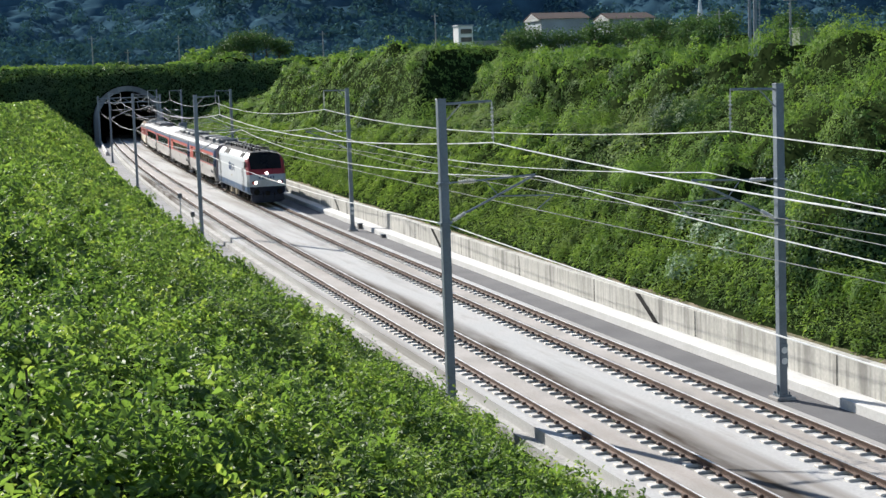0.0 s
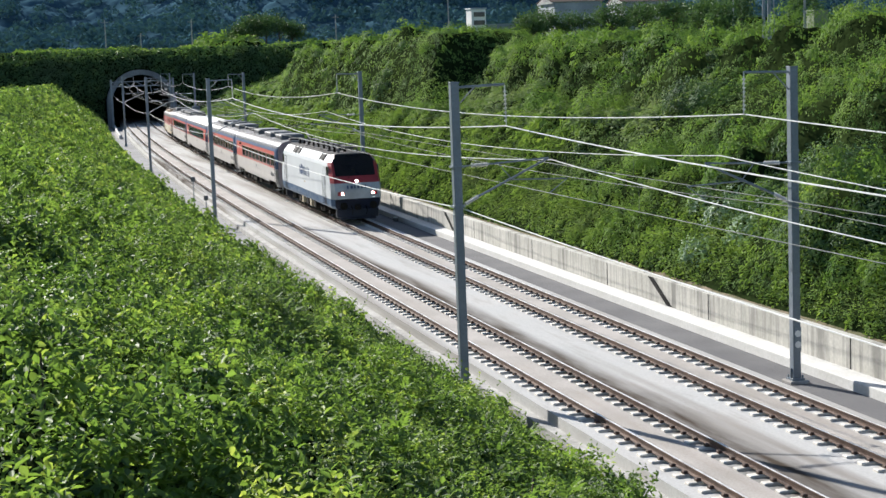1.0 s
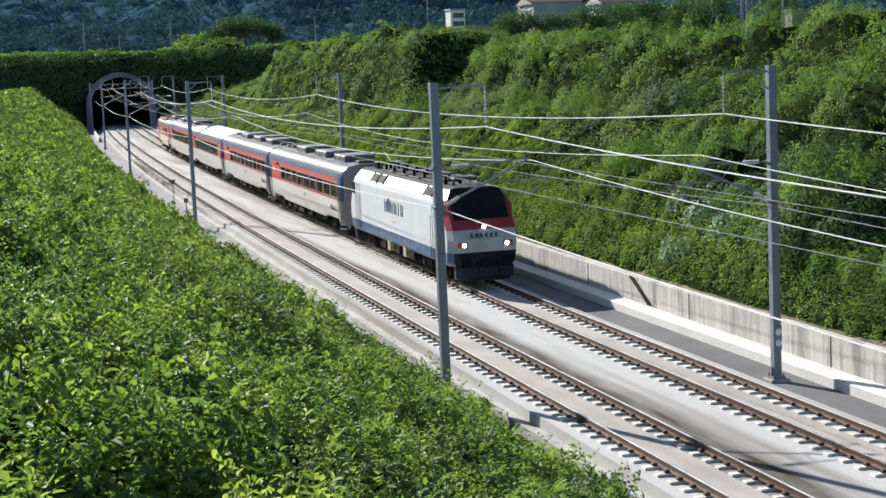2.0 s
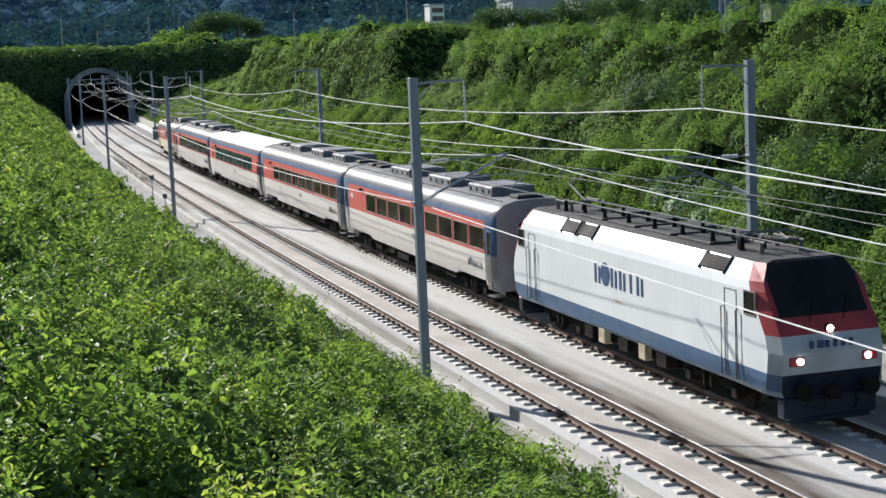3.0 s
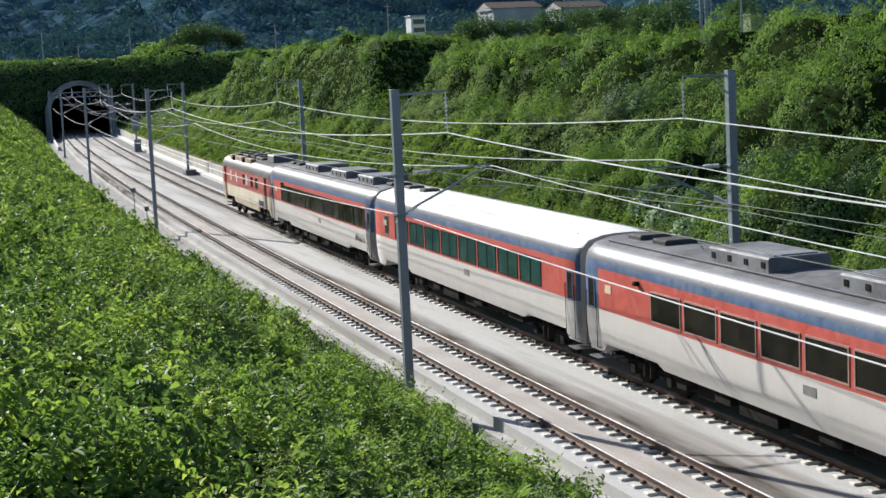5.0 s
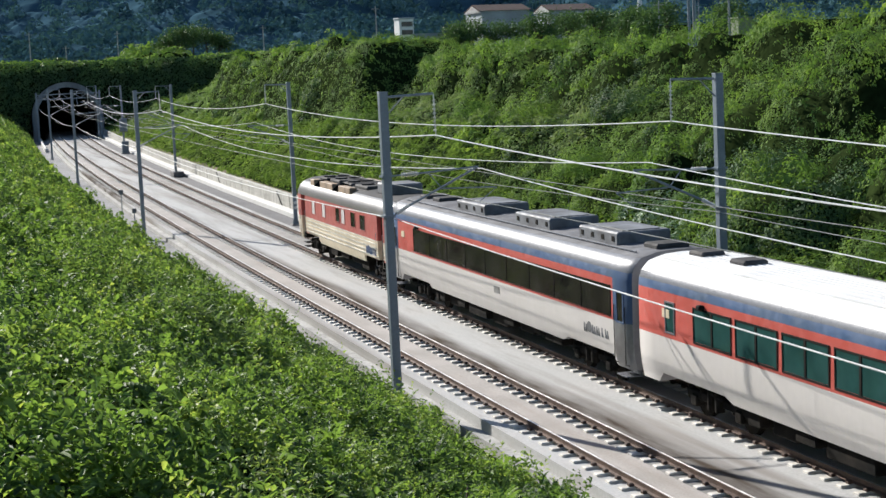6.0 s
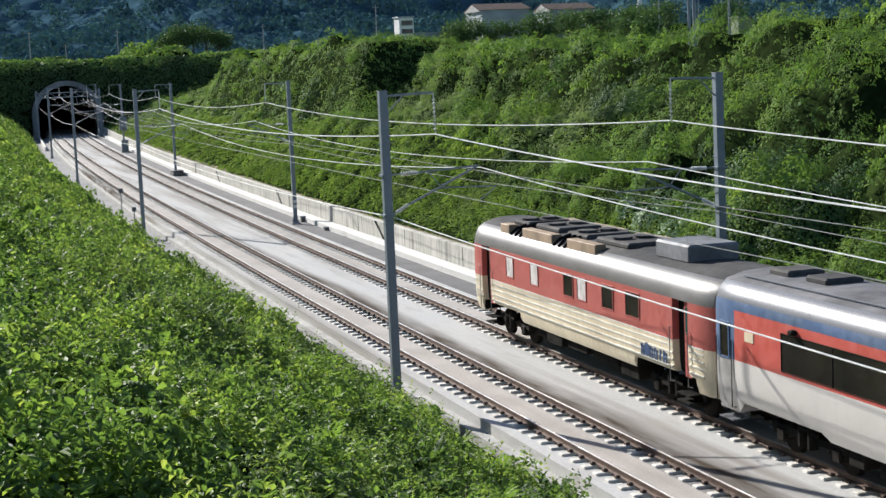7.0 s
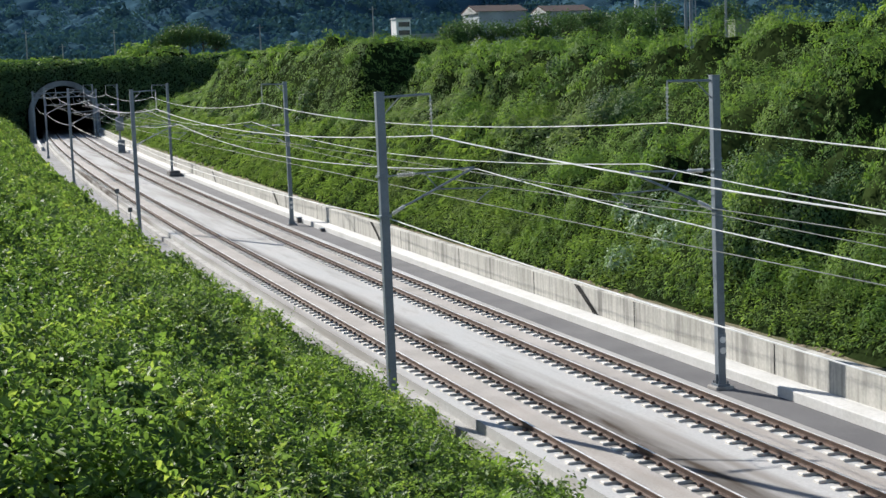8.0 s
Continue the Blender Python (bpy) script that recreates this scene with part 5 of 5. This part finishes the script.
MOSSY = material("mossy_concrete", (0.20, 0.23, 0.16), 0.9, vary=0.2, grain=5, blotch=1.2, tint=(0.12, 0.15, 0.09))
DARK_PANE = material("house_pane", (0.05, 0.055, 0.06), 0.2, vary=0.1, grain=2, blotch=1)


def tree(s, o, height, spread, seed, z0=None, leaf=0.40, count=1500, label="broad leafy green tree on the field edge"):
    rng = np.random.default_rng(seed)
    base = float(surface(s, o)) if z0 is None else z0
    ob = thing("tree", label, "tree", "field trees", Matrix.Translation(P(s, o, base)))
    bm = bmesh.new()
    rod(bm, (0, 0, -0.4), (0.1, 0, height * 0.55), 0.16 + height * 0.008, 8, 0, 0.08)
    tips = []
    for i in range(9):
        a, k = rng.uniform(0, math.tau), rng.uniform(0.2, 0.55)
        tip = (math.cos(a) * spread * rng.uniform(0.4, 0.8), math.sin(a) * spread * rng.uniform(0.4, 0.8), height * rng.uniform(0.5, 0.9))
        rod(bm, (0.1 * k, 0, height * k), tip, 0.07, 5, 0, 0.025)
        tips.append(tip)
    part("trunk", bm, BARK, ob)
    tips = np.array(tips + [(0, 0, height * 0.9)])
    c = tips[rng.integers(0, len(tips), count)]
    d = rng.normal(size=(count, 3)) * np.array([spread * 0.3, spread * 0.3, height * 0.10])
    crown = leaf_cloud("crown", c + d, leaf * rng.uniform(0.6, 1.3, count), LEAF_TREE, "", "", seed)
    del crown["kind"]
    crown.parent = ob
    return ob


def distance():
    for i, (s, o, h, w) in enumerate(((329, 23.5, 5.6, 2.6), (331, 26.5, 6.8, 3.0), (330, 29.5, 7.4, 3.2), (332, 32.5, 7.0, 3.0), (331, 35.0, 5.6, 2.6), (334, 28, 7.0, 3.0))):
        tree(s, o, h, w, 40 + i)
    for i, (s, o, h, w) in enumerate(((255, 66, 4.0, 2.4), (262, 70, 5.0, 2.8), (250, 79, 4.5, 2.6), (270, 92, 4.4, 2.6), (240, 86, 4.0, 2.4), (210, 80, 4.2, 2.5), (200, 75, 4.0, 2.2),
                                      (180, 70, 4.2, 2.4), (235, 96, 4.6, 2.8), (220, 100, 4.2, 2.6), (170, 80, 3.6, 2.2), (165, 72, 3.4, 2.2), (326, 2.0, 2.0, 1.2))):
        tree(s, o, h + (2.0 if o > 20 else 0), w, 60 + i, label="small bushy green tree behind the slope")
    rng = random.Random(91)
    for i in range(13):
        tree(rng.uniform(252, 266), 66 + 2.9 * i, rng.uniform(5.2, 6.6), 2.6, 120 + i, count=900, label="bushy green tree before the farm sheds")
    ob = thing("house", "small white flat-roofed house with dark windows", "house", m=on_line(260, 58.2, 12.3, 8))
    part("wall", box(bmesh.new(), (-2.0, -3, -5), (0.6, -0.6, 5.2), 0.02), WHITE, ob)
    part("roof", box(bmesh.new(), (-2.15, -3.15, 5.2), (0.75, -0.45, 5.45), 0.02), SHED_WALL, ob)
    for z in (2.6, 4.0):
        p = part("window", box(bmesh.new(), (-1.6, -3.05, z), (0.4, -2.98, z + 0.75)), DARK_PANE, ob)
        part("sill", box(bmesh.new(), (-1.65, -3.12, z - 0.08), (0.45, -2.96, z)), GREY_POLE, p)
    part("annexe", box(bmesh.new(), (0.6, -2.6, -5), (9, 1, 2.7), 0.02), SHED_WALL, ob, "low grey annexe")
    for s, o, n in ((282, 81.8, 9.6), (292, 98.6, 9.2)):
        ob = thing("shed", "long low farm shed with a brown sheet roof", "farm building", "farm sheds", on_line(s, o, 15.5, 6))
        part("wall", box(bmesh.new(), (-n / 2, -4, -7), (n / 2, 4, 3.6), 0.02), SHED_WALL, ob, "pale sheet metal wall")
        bm = bmesh.new()
        v = [bm.verts.new(q) for q in ((-n / 2 - 0.3, -4.4, 3.6), (n / 2 + 0.3, -4.4, 3.6), (n / 2 + 0.3, 0, 4.9), (-n / 2 - 0.3, 0, 4.9), (-n / 2 - 0.3, 4.4, 3.6), (n / 2 + 0.3, 4.4, 3.6))]
        for q in ((0, 1, 2, 3), (3, 2, 5, 4), (0, 3, 4), (1, 5, 2)):
            bm.faces.new([v[i] for i in q])
        part("roof", bm, ROOF_BROWN, ob, "brown sheet roof")
        bm = bmesh.new()
        v = [bm.verts.new(q) for q in ((-n / 2 - 0.34, -4.0, 3.3), (-n / 2 - 0.34, 0, 4.7), (-n / 2 - 0.34, 4.0, 3.3))]
        f = bm.faces.new(v)
        bmesh.ops.solidify(bm, geom=[f], thickness=0.1)
        part("gable", bm, WHITE, ob, "white gable")
    z = 16.2
    ob = thing("spire", "small white tower with a pointed top", "tower", m=on_line(300, 117.7, z))
    part("shaft", box(bmesh.new(), (-0.5, -0.5, -8), (0.5, 0.5, 3.6), 0.05), SHED_WALL, ob)
    part("top", rod(bmesh.new(), (0, 0, 3.6), (0, 0, 8.0), 0.62, 8, 0, 0.05), WHITE, ob, "white pointed top")
    for o, r in ((50.8, 0.16), (51.35, 0.2), (51.8, 0.07)):
        z = float(land(130, o))
        ob = thing("steel_pole", "tall grey steel pole behind the slope", "pole", "steel poles", on_line(130, o, z))
        part("shaft", rod(bmesh.new(), (0, 0, -0.5), (0, 0, 9.0), r, 10, 0, r * 0.8), STEEL, ob)
        part("flange", rod(bmesh.new(), (0, 0, 0.6), (0, 0, 0.8), r * 1.3, 10), GREY_POLE, ob)
    for s, o, h in ((345, 14.9, 7.0), (330, 44.4, 6.0), (300, 62.4, 7.0), (345, -3.5, 7.5), (350, 4.0, 4.5), (140, 60.0, 8.0), (190, 75, 7.0)):
        z = float(surface(np.array(s), np.array(o)))
        ob = thing("power_pole", "thin pale concrete power pole in the fields", "pole", "power poles", on_line(s, o, z))
        part("shaft", rod(bmesh.new(), (0, 0, -0.5), (0, 0, h + 0.6), 0.16, 8, 0, 0.10), GREY_POLE, ob)
        part("crossarm", box(bmesh.new(), (-0.7, -0.05, h), (0.7, 0.05, h + 0.1)), GREY_POLE, ob)
    ob = thing("water_tank", "pale weathered concrete box among shrubs", "tank", m=on_line(100, 40.2, 10.4))
    part("body", box(bmesh.new(), (-0.55, -0.6, -2.5), (0.55, 0.6, 1.3), 0.04), MOSSY, ob)
    part("lid", box(bmesh.new(), (-0.6, -0.65, 1.3), (0.6, 0.65, 1.4), 0.03), MOSSY, ob)


def far_height(S, O):
    ridge = smooth(520, 1250, S) * (150 + 70 * vnoise(S / 300, O / 240, 31))
    spurs = 46 * (vnoise(S / 120, O / 95, 32) - 0.25) * smooth(500, 640, S)
    crowns = 3.0 * mound(S + 9 * vnoise(S / 9, O / 9, 35), O, 10.0, 33) + 1.2 * mound(S, O + 5 * vnoise(S / 5, O / 5, 36), 5.0, 37) + 9 * vnoise(S / 34, O / 26, 34)
    return 12.6 + ridge + spurs + crowns * smooth(470, 520, S)


def mountains():
    s = np.concatenate([np.arange(470, 800, 2.2), np.arange(800, 1000, 5.0), np.arange(1000, 1400, 20), np.array([1500, 1700, 2000])])
    o = np.concatenate([np.array([-2200, -1400, -900, -600, -400]), np.arange(-260, -60, 8.0), np.arange(-60, 380, 2.4), np.arange(380, 520, 8.0), np.array([560, 620, 700, 850, 1100, 1500, 2200])])
    tagged(sheet("mountain", s, o, far_height, MOUNTAIN), "wooded mountainside in the distance with blue haze in its colour", "mountain", kind="structure")
    rng = np.random.default_rng(71)
    n, leaves = 1900, 44
    S = 476 + 230 * rng.uniform(0, 1, n) ** 1.5
    O = rng.uniform(-0.10, 0.66, n) * S - 15
    r = rng.uniform(2.2, 4.6, n)
    c = PA(np.full(n, 400.0), O, far_height(S, O) + 0.35 * r)
    c[:, 1] += S - 400
    d = rng.normal(size=(n, leaves, 3))
    d[..., 2] = np.abs(d[..., 2] + 0.3)
    d /= np.linalg.norm(d, axis=2)[..., None]
    lump = rng.uniform(0.72, 1.12, (n, leaves))
    pts = (c[:, None, :] + d * (r[:, None] * lump)[..., None] * np.array([1.0, 1.0, 1.1])).reshape(-1, 3)
    leaf_cloud("forest", pts, np.repeat(0.42 * r, leaves) * rng.uniform(0.6, 1.3, n * leaves), FOREST, "dense forest on the distant mountainside with blue haze in its colour", "forest", 72, out=d.reshape(-1, 3) * 1.2, loose=0.25, fold_by=0.1)


tunnel()
trackside()
distance()
mountains()


# ---- growth ----
def weeds(zones, seed):
    """Upright weeds: a stem each, with whorls of leaves that shrink and rise towards the tip."""
    rng = np.random.default_rng(seed)
    pts, sizes, ways, axes = [], [], [], []
    for s0, s1, o0, o1, density, leaves, leaf in zones:
        m = int((s1 - s0) * (o1 - o0) * density)
        s, o = rng.uniform(s0, s1, m), rng.uniform(o0, o1, m)
        keep = vnoise(s / 1.7, o / 1.7, seed + 1) + 0.35 * rng.uniform(-1, 1, m) > 0.36
        s, o = s[keep], o[keep]
        m = len(s)
        tall = rng.uniform(0.35, 0.95, m)[:, None] * (0.6 + 0.6 * vnoise(s / 2.9, o / 2.9, seed + 2))[:, None]
        t = (np.arange(leaves) + 0.5)[None, :] / leaves + rng.uniform(-0.03, 0.03, (m, leaves))
        a = 2.4 * np.arange(leaves)[None, :] + rng.uniform(0, math.tau, (m, 1)) + rng.normal(size=(m, leaves)) * 0.3
        lean = rng.normal(size=(m, 2)) * 0.22
        L = leaf * rng.uniform(0.7, 1.35, (m, 1)) * (1.15 - 0.75 * t) * rng.uniform(0.75, 1.2, (m, leaves))
        rise = -0.45 + 1.3 * t + rng.normal(size=(m, leaves)) * 0.22
        rad = np.stack([np.cos(a), np.sin(a), np.zeros_like(a)], -1)
        ax = rad * np.cos(rise)[..., None] + np.array([0, 0, 1.0]) * np.sin(rise)[..., None]
        up = -rad * np.sin(rise)[..., None] + np.array([0, 0, 1.0]) * np.cos(rise)[..., None]
        base = PA(s, o, surface(s, o) + 0.78 * bush(s, o))[:, None, :]
        stem = np.concatenate([lean[:, None, :] * (t ** 1.4)[..., None] * tall[..., None], (t * tall)[..., None]], -1)
        pts.append((base + stem + ax * (0.62 * L)[..., None]).reshape(-1, 3))
        sizes.append(L.reshape(-1))
        ways.append(up.reshape(-1, 3))
        axes.append(ax.reshape(-1, 3))
    return np.concatenate(pts), np.concatenate(sizes), np.concatenate(ways), np.concatenate(axes)


def fronds(zones, seed, pairs=8):
    """Feathered saplings: arching fronds with rows of small leaflets."""
    rng = np.random.default_rng(seed)
    pts, sizes, ways, axes = [], [], [], []
    for s0, s1, o0, o1, density, count, length in zones:
        m = int((s1 - s0) * (o1 - o0) * density)
        s, o = rng.uniform(s0, s1, m), rng.uniform(o0, o1, m)
        keep = vnoise(s / 2.3, o / 2.3, seed + 1) + 0.3 * rng.uniform(-1, 1, m) > 0.46
        s, o = s[keep], o[keep]
        m = len(s)
        base = PA(s, o, surface(s, o) + 0.8 * bush(s, o) + rng.uniform(0.05, 0.45, m))[:, None, None, :]
        a = (np.arange(count)[None, :] * 2.4 + rng.uniform(0, math.tau, (m, 1)))[..., None]
        rise = rng.uniform(0.25, 1.15, (m, count))[..., None]
        R = length * rng.uniform(0.7, 1.3, (m, count))[..., None]
        t = ((np.arange(2 * pairs) // 2 + 1.0) / pairs)[None, None, :]
        side = np.where(np.arange(2 * pairs) % 2, 1.0, -1.0)[None, None, :]
        out = R * t * np.cos(rise)
        z = R * (t * np.sin(rise) - 0.55 * t * t * np.cos(rise))
        slope = np.arctan2(np.sin(rise) - 1.1 * t * np.cos(rise), np.cos(rise))
        rad = np.stack([np.cos(a), np.sin(a), np.zeros_like(a)], -1)
        across = np.stack([-np.sin(a), np.cos(a), np.zeros_like(a)], -1) * side[..., None]
        along = rad * np.cos(slope)[..., None] + np.array([0, 0, 1.0]) * np.sin(slope)[..., None]
        up = -rad * np.sin(slope)[..., None] + np.array([0, 0, 1.0]) * np.cos(slope)[..., None]
        L = R * 0.25 * (1.1 - 0.5 * t) + 0 * side
        ax = across * 0.9 + along * 0.45
        c = base + rad * out[..., None] + np.array([0, 0, 1.0]) * z[..., None] + ax * (0.5 * L)[..., None]
        pts.append(c.reshape(-1, 3))
        sizes.append(np.broadcast_to(L, c.shape[:3]).reshape(-1))
        ways.append(np.broadcast_to(up, c.shape).reshape(-1, 3))
        axes.append(np.broadcast_to(ax, c.shape).reshape(-1, 3))
    return np.concatenate(pts), np.concatenate(sizes), np.concatenate(ways), np.concatenate(axes)


def growth():
    pts, size, way = grow([(5, 14, -15.9, -6.5, 0.075, 0.75)], 11, gaps=0.85)
    leaf_cloud("bramble_leaves", pts, size, LEAF_NEAR, "bright green bramble leaves on the near slope", "undergrowth", 12, out=way, fine=True, loose=0.8)
    pts, size, way, ax = weeds([(5, 14, -15.9, -7.0, 16, 22, 0.15), (14, 27, -15.9, -3.6, 11, 20, 0.15), (27, 46, -15.5, -3.0, 8, 14, 0.17)], 41)
    leaf_cloud("tall_weeds", pts, size, LEAF_NEAR, "tall leafy green weeds standing on the near slope", "undergrowth", 42, out=way * 1.6, fine=True, loose=0.35, axis=ax, slim=0.8)
    pts, size, way, ax = fronds([(8, 16, -15.5, -8, 2.5, 6, 0.34), (16, 40, -15.5, -3.4, 3.4, 6, 0.38), (40, 66, -14, -3.6, 1.8, 6, 0.5)], 45)
    leaf_cloud("feathery_saplings", pts, size, LEAF_NEAR, "yellow-green feathery saplings among the brambles", "undergrowth", 46, out=way * 1.6, loose=0.25, axis=ax)
    pts, size, way = grow([(14, 24, -15.9, -2.6, 0.085, 0.6), (24, 40, -15.7, -2.5, 0.105, 0.75), (40, 65, -15.7, -2.6, 0.14, 0.9), (65, 120, -16, -3.9, 0.2, 0.8), (120, 289, -17, -4.6, 0.34, 0.85)], 13, spiky=0.8, gaps=0.6)
    leaf_cloud("brambles", pts, size, LEAF_NEAR, "lush green brambles and weeds covering the slope", "undergrowth", 14, out=way, loose=0.6)
    pts, size, way = grow([(28, 75, 8.8, 27, 0.135, 0.72)], 27, spiky=0.45, gaps=0.3)
    leaf_cloud("slope_weeds", pts, size, LEAF_FAR, "green weeds and herbs on the slope above the wall", "undergrowth", 28, out=way, loose=0.25, fold_by=0.06, slim=0.62, rising=1.5)
    pts, size, way = grow([(36, 75, 8.8, 10.8, 0.15, 0.5), (75, 130, 8.8, 15.0, 0.2, 1.15), (130, 250, 8.7, 15.5, 0.3, 0.95), (60, 75, 9.2, 13.5, 0.15, 0.3)], 23, spiky=0.6, gaps=0.25)
    leaf_cloud("slope_grass", pts, size, LEAF_GRASS, "pale green grass and weeds on the lower slope", "grass", 24, out=way, loose=0.3, slim=0.5, rising=2.2)
    pts, size, way = grow([(75, 130, 13.5, 28, 0.185, 0.85), (130, 250, 14.5, 34, 0.31, 0.75), (250, 288, 8.45, 34, 0.34, 0.8)], 21, spiky=0.25, gaps=0.3)
    leaf_cloud("hillside_growth", pts, size, LEAF_FAR, "dense green shrubs, weeds and creepers on the cutting slope", "undergrowth", 22, out=way, loose=0.2, fold_by=0.05, slim=0.62, rising=1.5)
    pts, size, way = shrubs([(34, 50, 9.9, 14, 8, 0.7, 1.4, 0.11), (30, 75, 11.5, 26, 36, 0.6, 1.9, 0.11), (75, 128, 11.5, 26, 34, 0.7, 2.0, 0.16), (75, 128, 9.6, 17, 34, 0.35, 0.8, 0.16), (128, 230, 9.8, 15.5, 46, 0.4, 1.0, 0.25), (128, 200, 15.5, 27, 70, 0.6, 1.5, 0.26)], 25)
    leaf_cloud("hillside_shrubs", pts, size, LEAF_FAR, "rounded green shrubs crowding the cutting slope", "shrubs", 26, out=way, loose=0.25, fold_by=0.05, slim=0.62, rising=1.5)
    pts, size, way = grow([(70, 118, 14.0, 18.9, 0.22, 0.95)], 33, spiky=0.6, gaps=0.35)
    leaf_cloud("bench_grass", pts, size, LEAF_DRY, "pale grey-green tall grass on a bench of the slope", "grass", 34, out=way, loose=0.3, slim=0.5, rising=2.2)
    pts, size, way = shrubs([(a - 0.1, a + 0.1, b - 0.1, b + 0.1, 1, 0.75, 1.1, 0.13) for a, b in [(56.9, 11.77), (55.5, 12.51), (51.2, 10.82), (53.0, 9.6), (54.2, 11.24), (51.9, 12.01)]], 29)
    leaf_cloud("pale_shrubs", pts, size, LEAF_PALE, "pale blue-green leafy shrubs above the wall", "shrubs", 30, out=way, loose=0.4, fold_by=0.1)
    pts, size, way = shrubs([(43.5, 49.0, 10.6, 14.0, 9, 1.2, 2.0, 0.12), (72, 112, 19.0, 21.5, 16, 0.9, 1.6, 0.17), (50, 72, 12, 20, 9, 0.7, 1.5, 0.13), (74, 116, 10.5, 14, 8, 0.4, 0.8, 0.16), (126, 190, 15.5, 19, 12, 0.7, 1.3, 0.24)], 55)
    leaf_cloud("dark_shrubs", pts, size, LEAF_TREE, "dark green shrubs scattered over the cutting slope", "shrubs", 56, out=way, loose=0.35, fold_by=0.08, slim=0.75)
    pts, size, way, ax = weeds([(33, 78, 8.6, 11.2, 13, 14, 0.17), (78, 130, 8.6, 11.0, 6, 10, 0.24)], 47)
    leaf_cloud("wall_weeds", pts, size, LEAF_GRASS, "upright green weeds growing along the wall top", "undergrowth", 48, out=way * 1.6, loose=0.35, axis=ax, slim=0.7)
    pts, size, way = grow([(292, 345, -20, 50, 0.55, 0.9), (45, 130, 26, 46, 0.36, 0.7), (130, 289, 30, 100, 0.7, 0.45), (345, 500, -20, 150, 0.9, 0.18)], 31, spiky=0.4, gaps=0.5)
    leaf_cloud("field_growth", pts, size, LEAF_FAR, "green field crops and bushes above the cutting", "field", 32, out=way, loose=0.24, fold_by=0.08)
    pts, size, way = shrubs([(293.5, 302, -28, 40, 60, 0.6, 1.2, 0.4), (302, 345, -30, 50, 70, 0.6, 1.2, 0.5), (70, 236, 34, 95, 130, 0.6, 1.5, 0.45), (236, 250, 55, 112, 120, 1.4, 2.4, 0.42)], 35)
    leaf_cloud("field_shrubs", pts, size, LEAF_FAR, "shrubs on the hill over the tunnel and along the fields", "shrubs", 36, out=way, loose=0.3, fold_by=0.08)
    rng = random.Random(8)
    bm = bmesh.new()
    for i in range(26):
        s, o = rng.uniform(8, 30), rng.uniform(-15, -6)
        z = float(land(s, o))
        a = Vector(P(s, o, z))
        tube(bm, [a, a + Vector((rng.uniform(-0.3, 0.3), rng.uniform(-0.2, 0.2), 0.9)), a + Vector((rng.uniform(-0.7, 0.7), rng.uniform(-0.4, 0.4), rng.uniform(1.3, 2.0)))], 0.011, 4)
    tagged(finish(bm, "dry_stalks", BARK), "thin dark dry stalks among the brambles", "stalks", kind="stuff")


growth()


# ---- the sleeper blocks under the rails ----
def sleepers():
    bed_ob = bpy.data.objects["track_bed"]
    bm = box(bmesh.new(), (-0.37, -0.12, -0.31), (0.12, 0.12, -0.185), 0.02)
    piece = bpy.data.meshes.new("sleeper_block")
    bm.to_mesh(piece)
    bm.free()
    piece.materials.append(SLEEPER)
    clip_bm = bmesh.new()
    box(clip_bm, (-0.16, -0.07, -0.20), (-0.04, 0.07, -0.11), 0.02)
    box(clip_bm, (0.04, -0.07, -0.20), (0.11, 0.07, -0.12), 0.02)
    clip = bpy.data.meshes.new("rail_clip")
    clip_bm.to_mesh(clip)
    clip_bm.free()
    clip.materials.append(RUST)
    far_piece, far_clip = bpy.data.meshes.new("far_block"), bpy.data.meshes.new("far_clip")
    for me, boxes in ((far_piece, (((-0.37, -0.12, -0.31), (0.12, 0.12, -0.185)),)), (far_clip, (((-0.16, -0.07, -0.20), (-0.04, 0.07, -0.11)), ((0.04, -0.07, -0.20), (0.11, 0.07, -0.12))))):
        bm = bmesh.new()
        for lo, hi in boxes:
            box(bm, lo, hi)
        bm.to_mesh(me)
        bm.free()
    far = []
    for c in (0.0, TRACK):
        for side in (-GAUGE, GAUGE):
            for i in range(410):
                s = 14 + 0.672 * i
                if 24 <= s < 74:
                    ob = new("sleeper_block", piece)
                    ob.parent = bed_ob
                    ob.matrix_world = on_line(s, c + side)
                    cl = new("rail_clip", clip)
                    cl.parent = ob
                    cl.matrix_basis = Matrix()
                else:
                    far.append(np.array(on_line(s, c + side)))
    for name, src, mat, label in (("sleeper_blocks", far_piece, SLEEPER, "rows of pale concrete sleeper blocks"), ("rail_clips", far_clip, RUST, "rows of dark rail clips")):
        co = np.array([v.co[:] for v in src.vertices])
        polys = [tuple(p.vertices) for p in src.polygons]
        verts = np.concatenate([co @ m[:3, :3].T + m[:3, 3] for m in far])
        faces = [tuple(k * len(co) + q for q in p) for k in range(len(far)) for p in polys]
        me = bpy.data.meshes.new(name)
        me.from_pydata(verts.tolist(), [], faces)
        me.materials.append(mat)
        ob = new(name, me)
        ob.parent = bed_ob
        tagged(ob, label, kind="stuff")


sleepers()


def motions():
    for ob, off in CARS:
        walk(ob, [(t, on_grade(S_REF + off - V_TRAIN * (t - T_REF) + SLOWING * (t - T_REF) ** 2, TRACK)) for t in (0.0, 1.0, 2.0, 3.0, 4.0, 5.0, 6.0, 7.0, 8.0)])


motions()
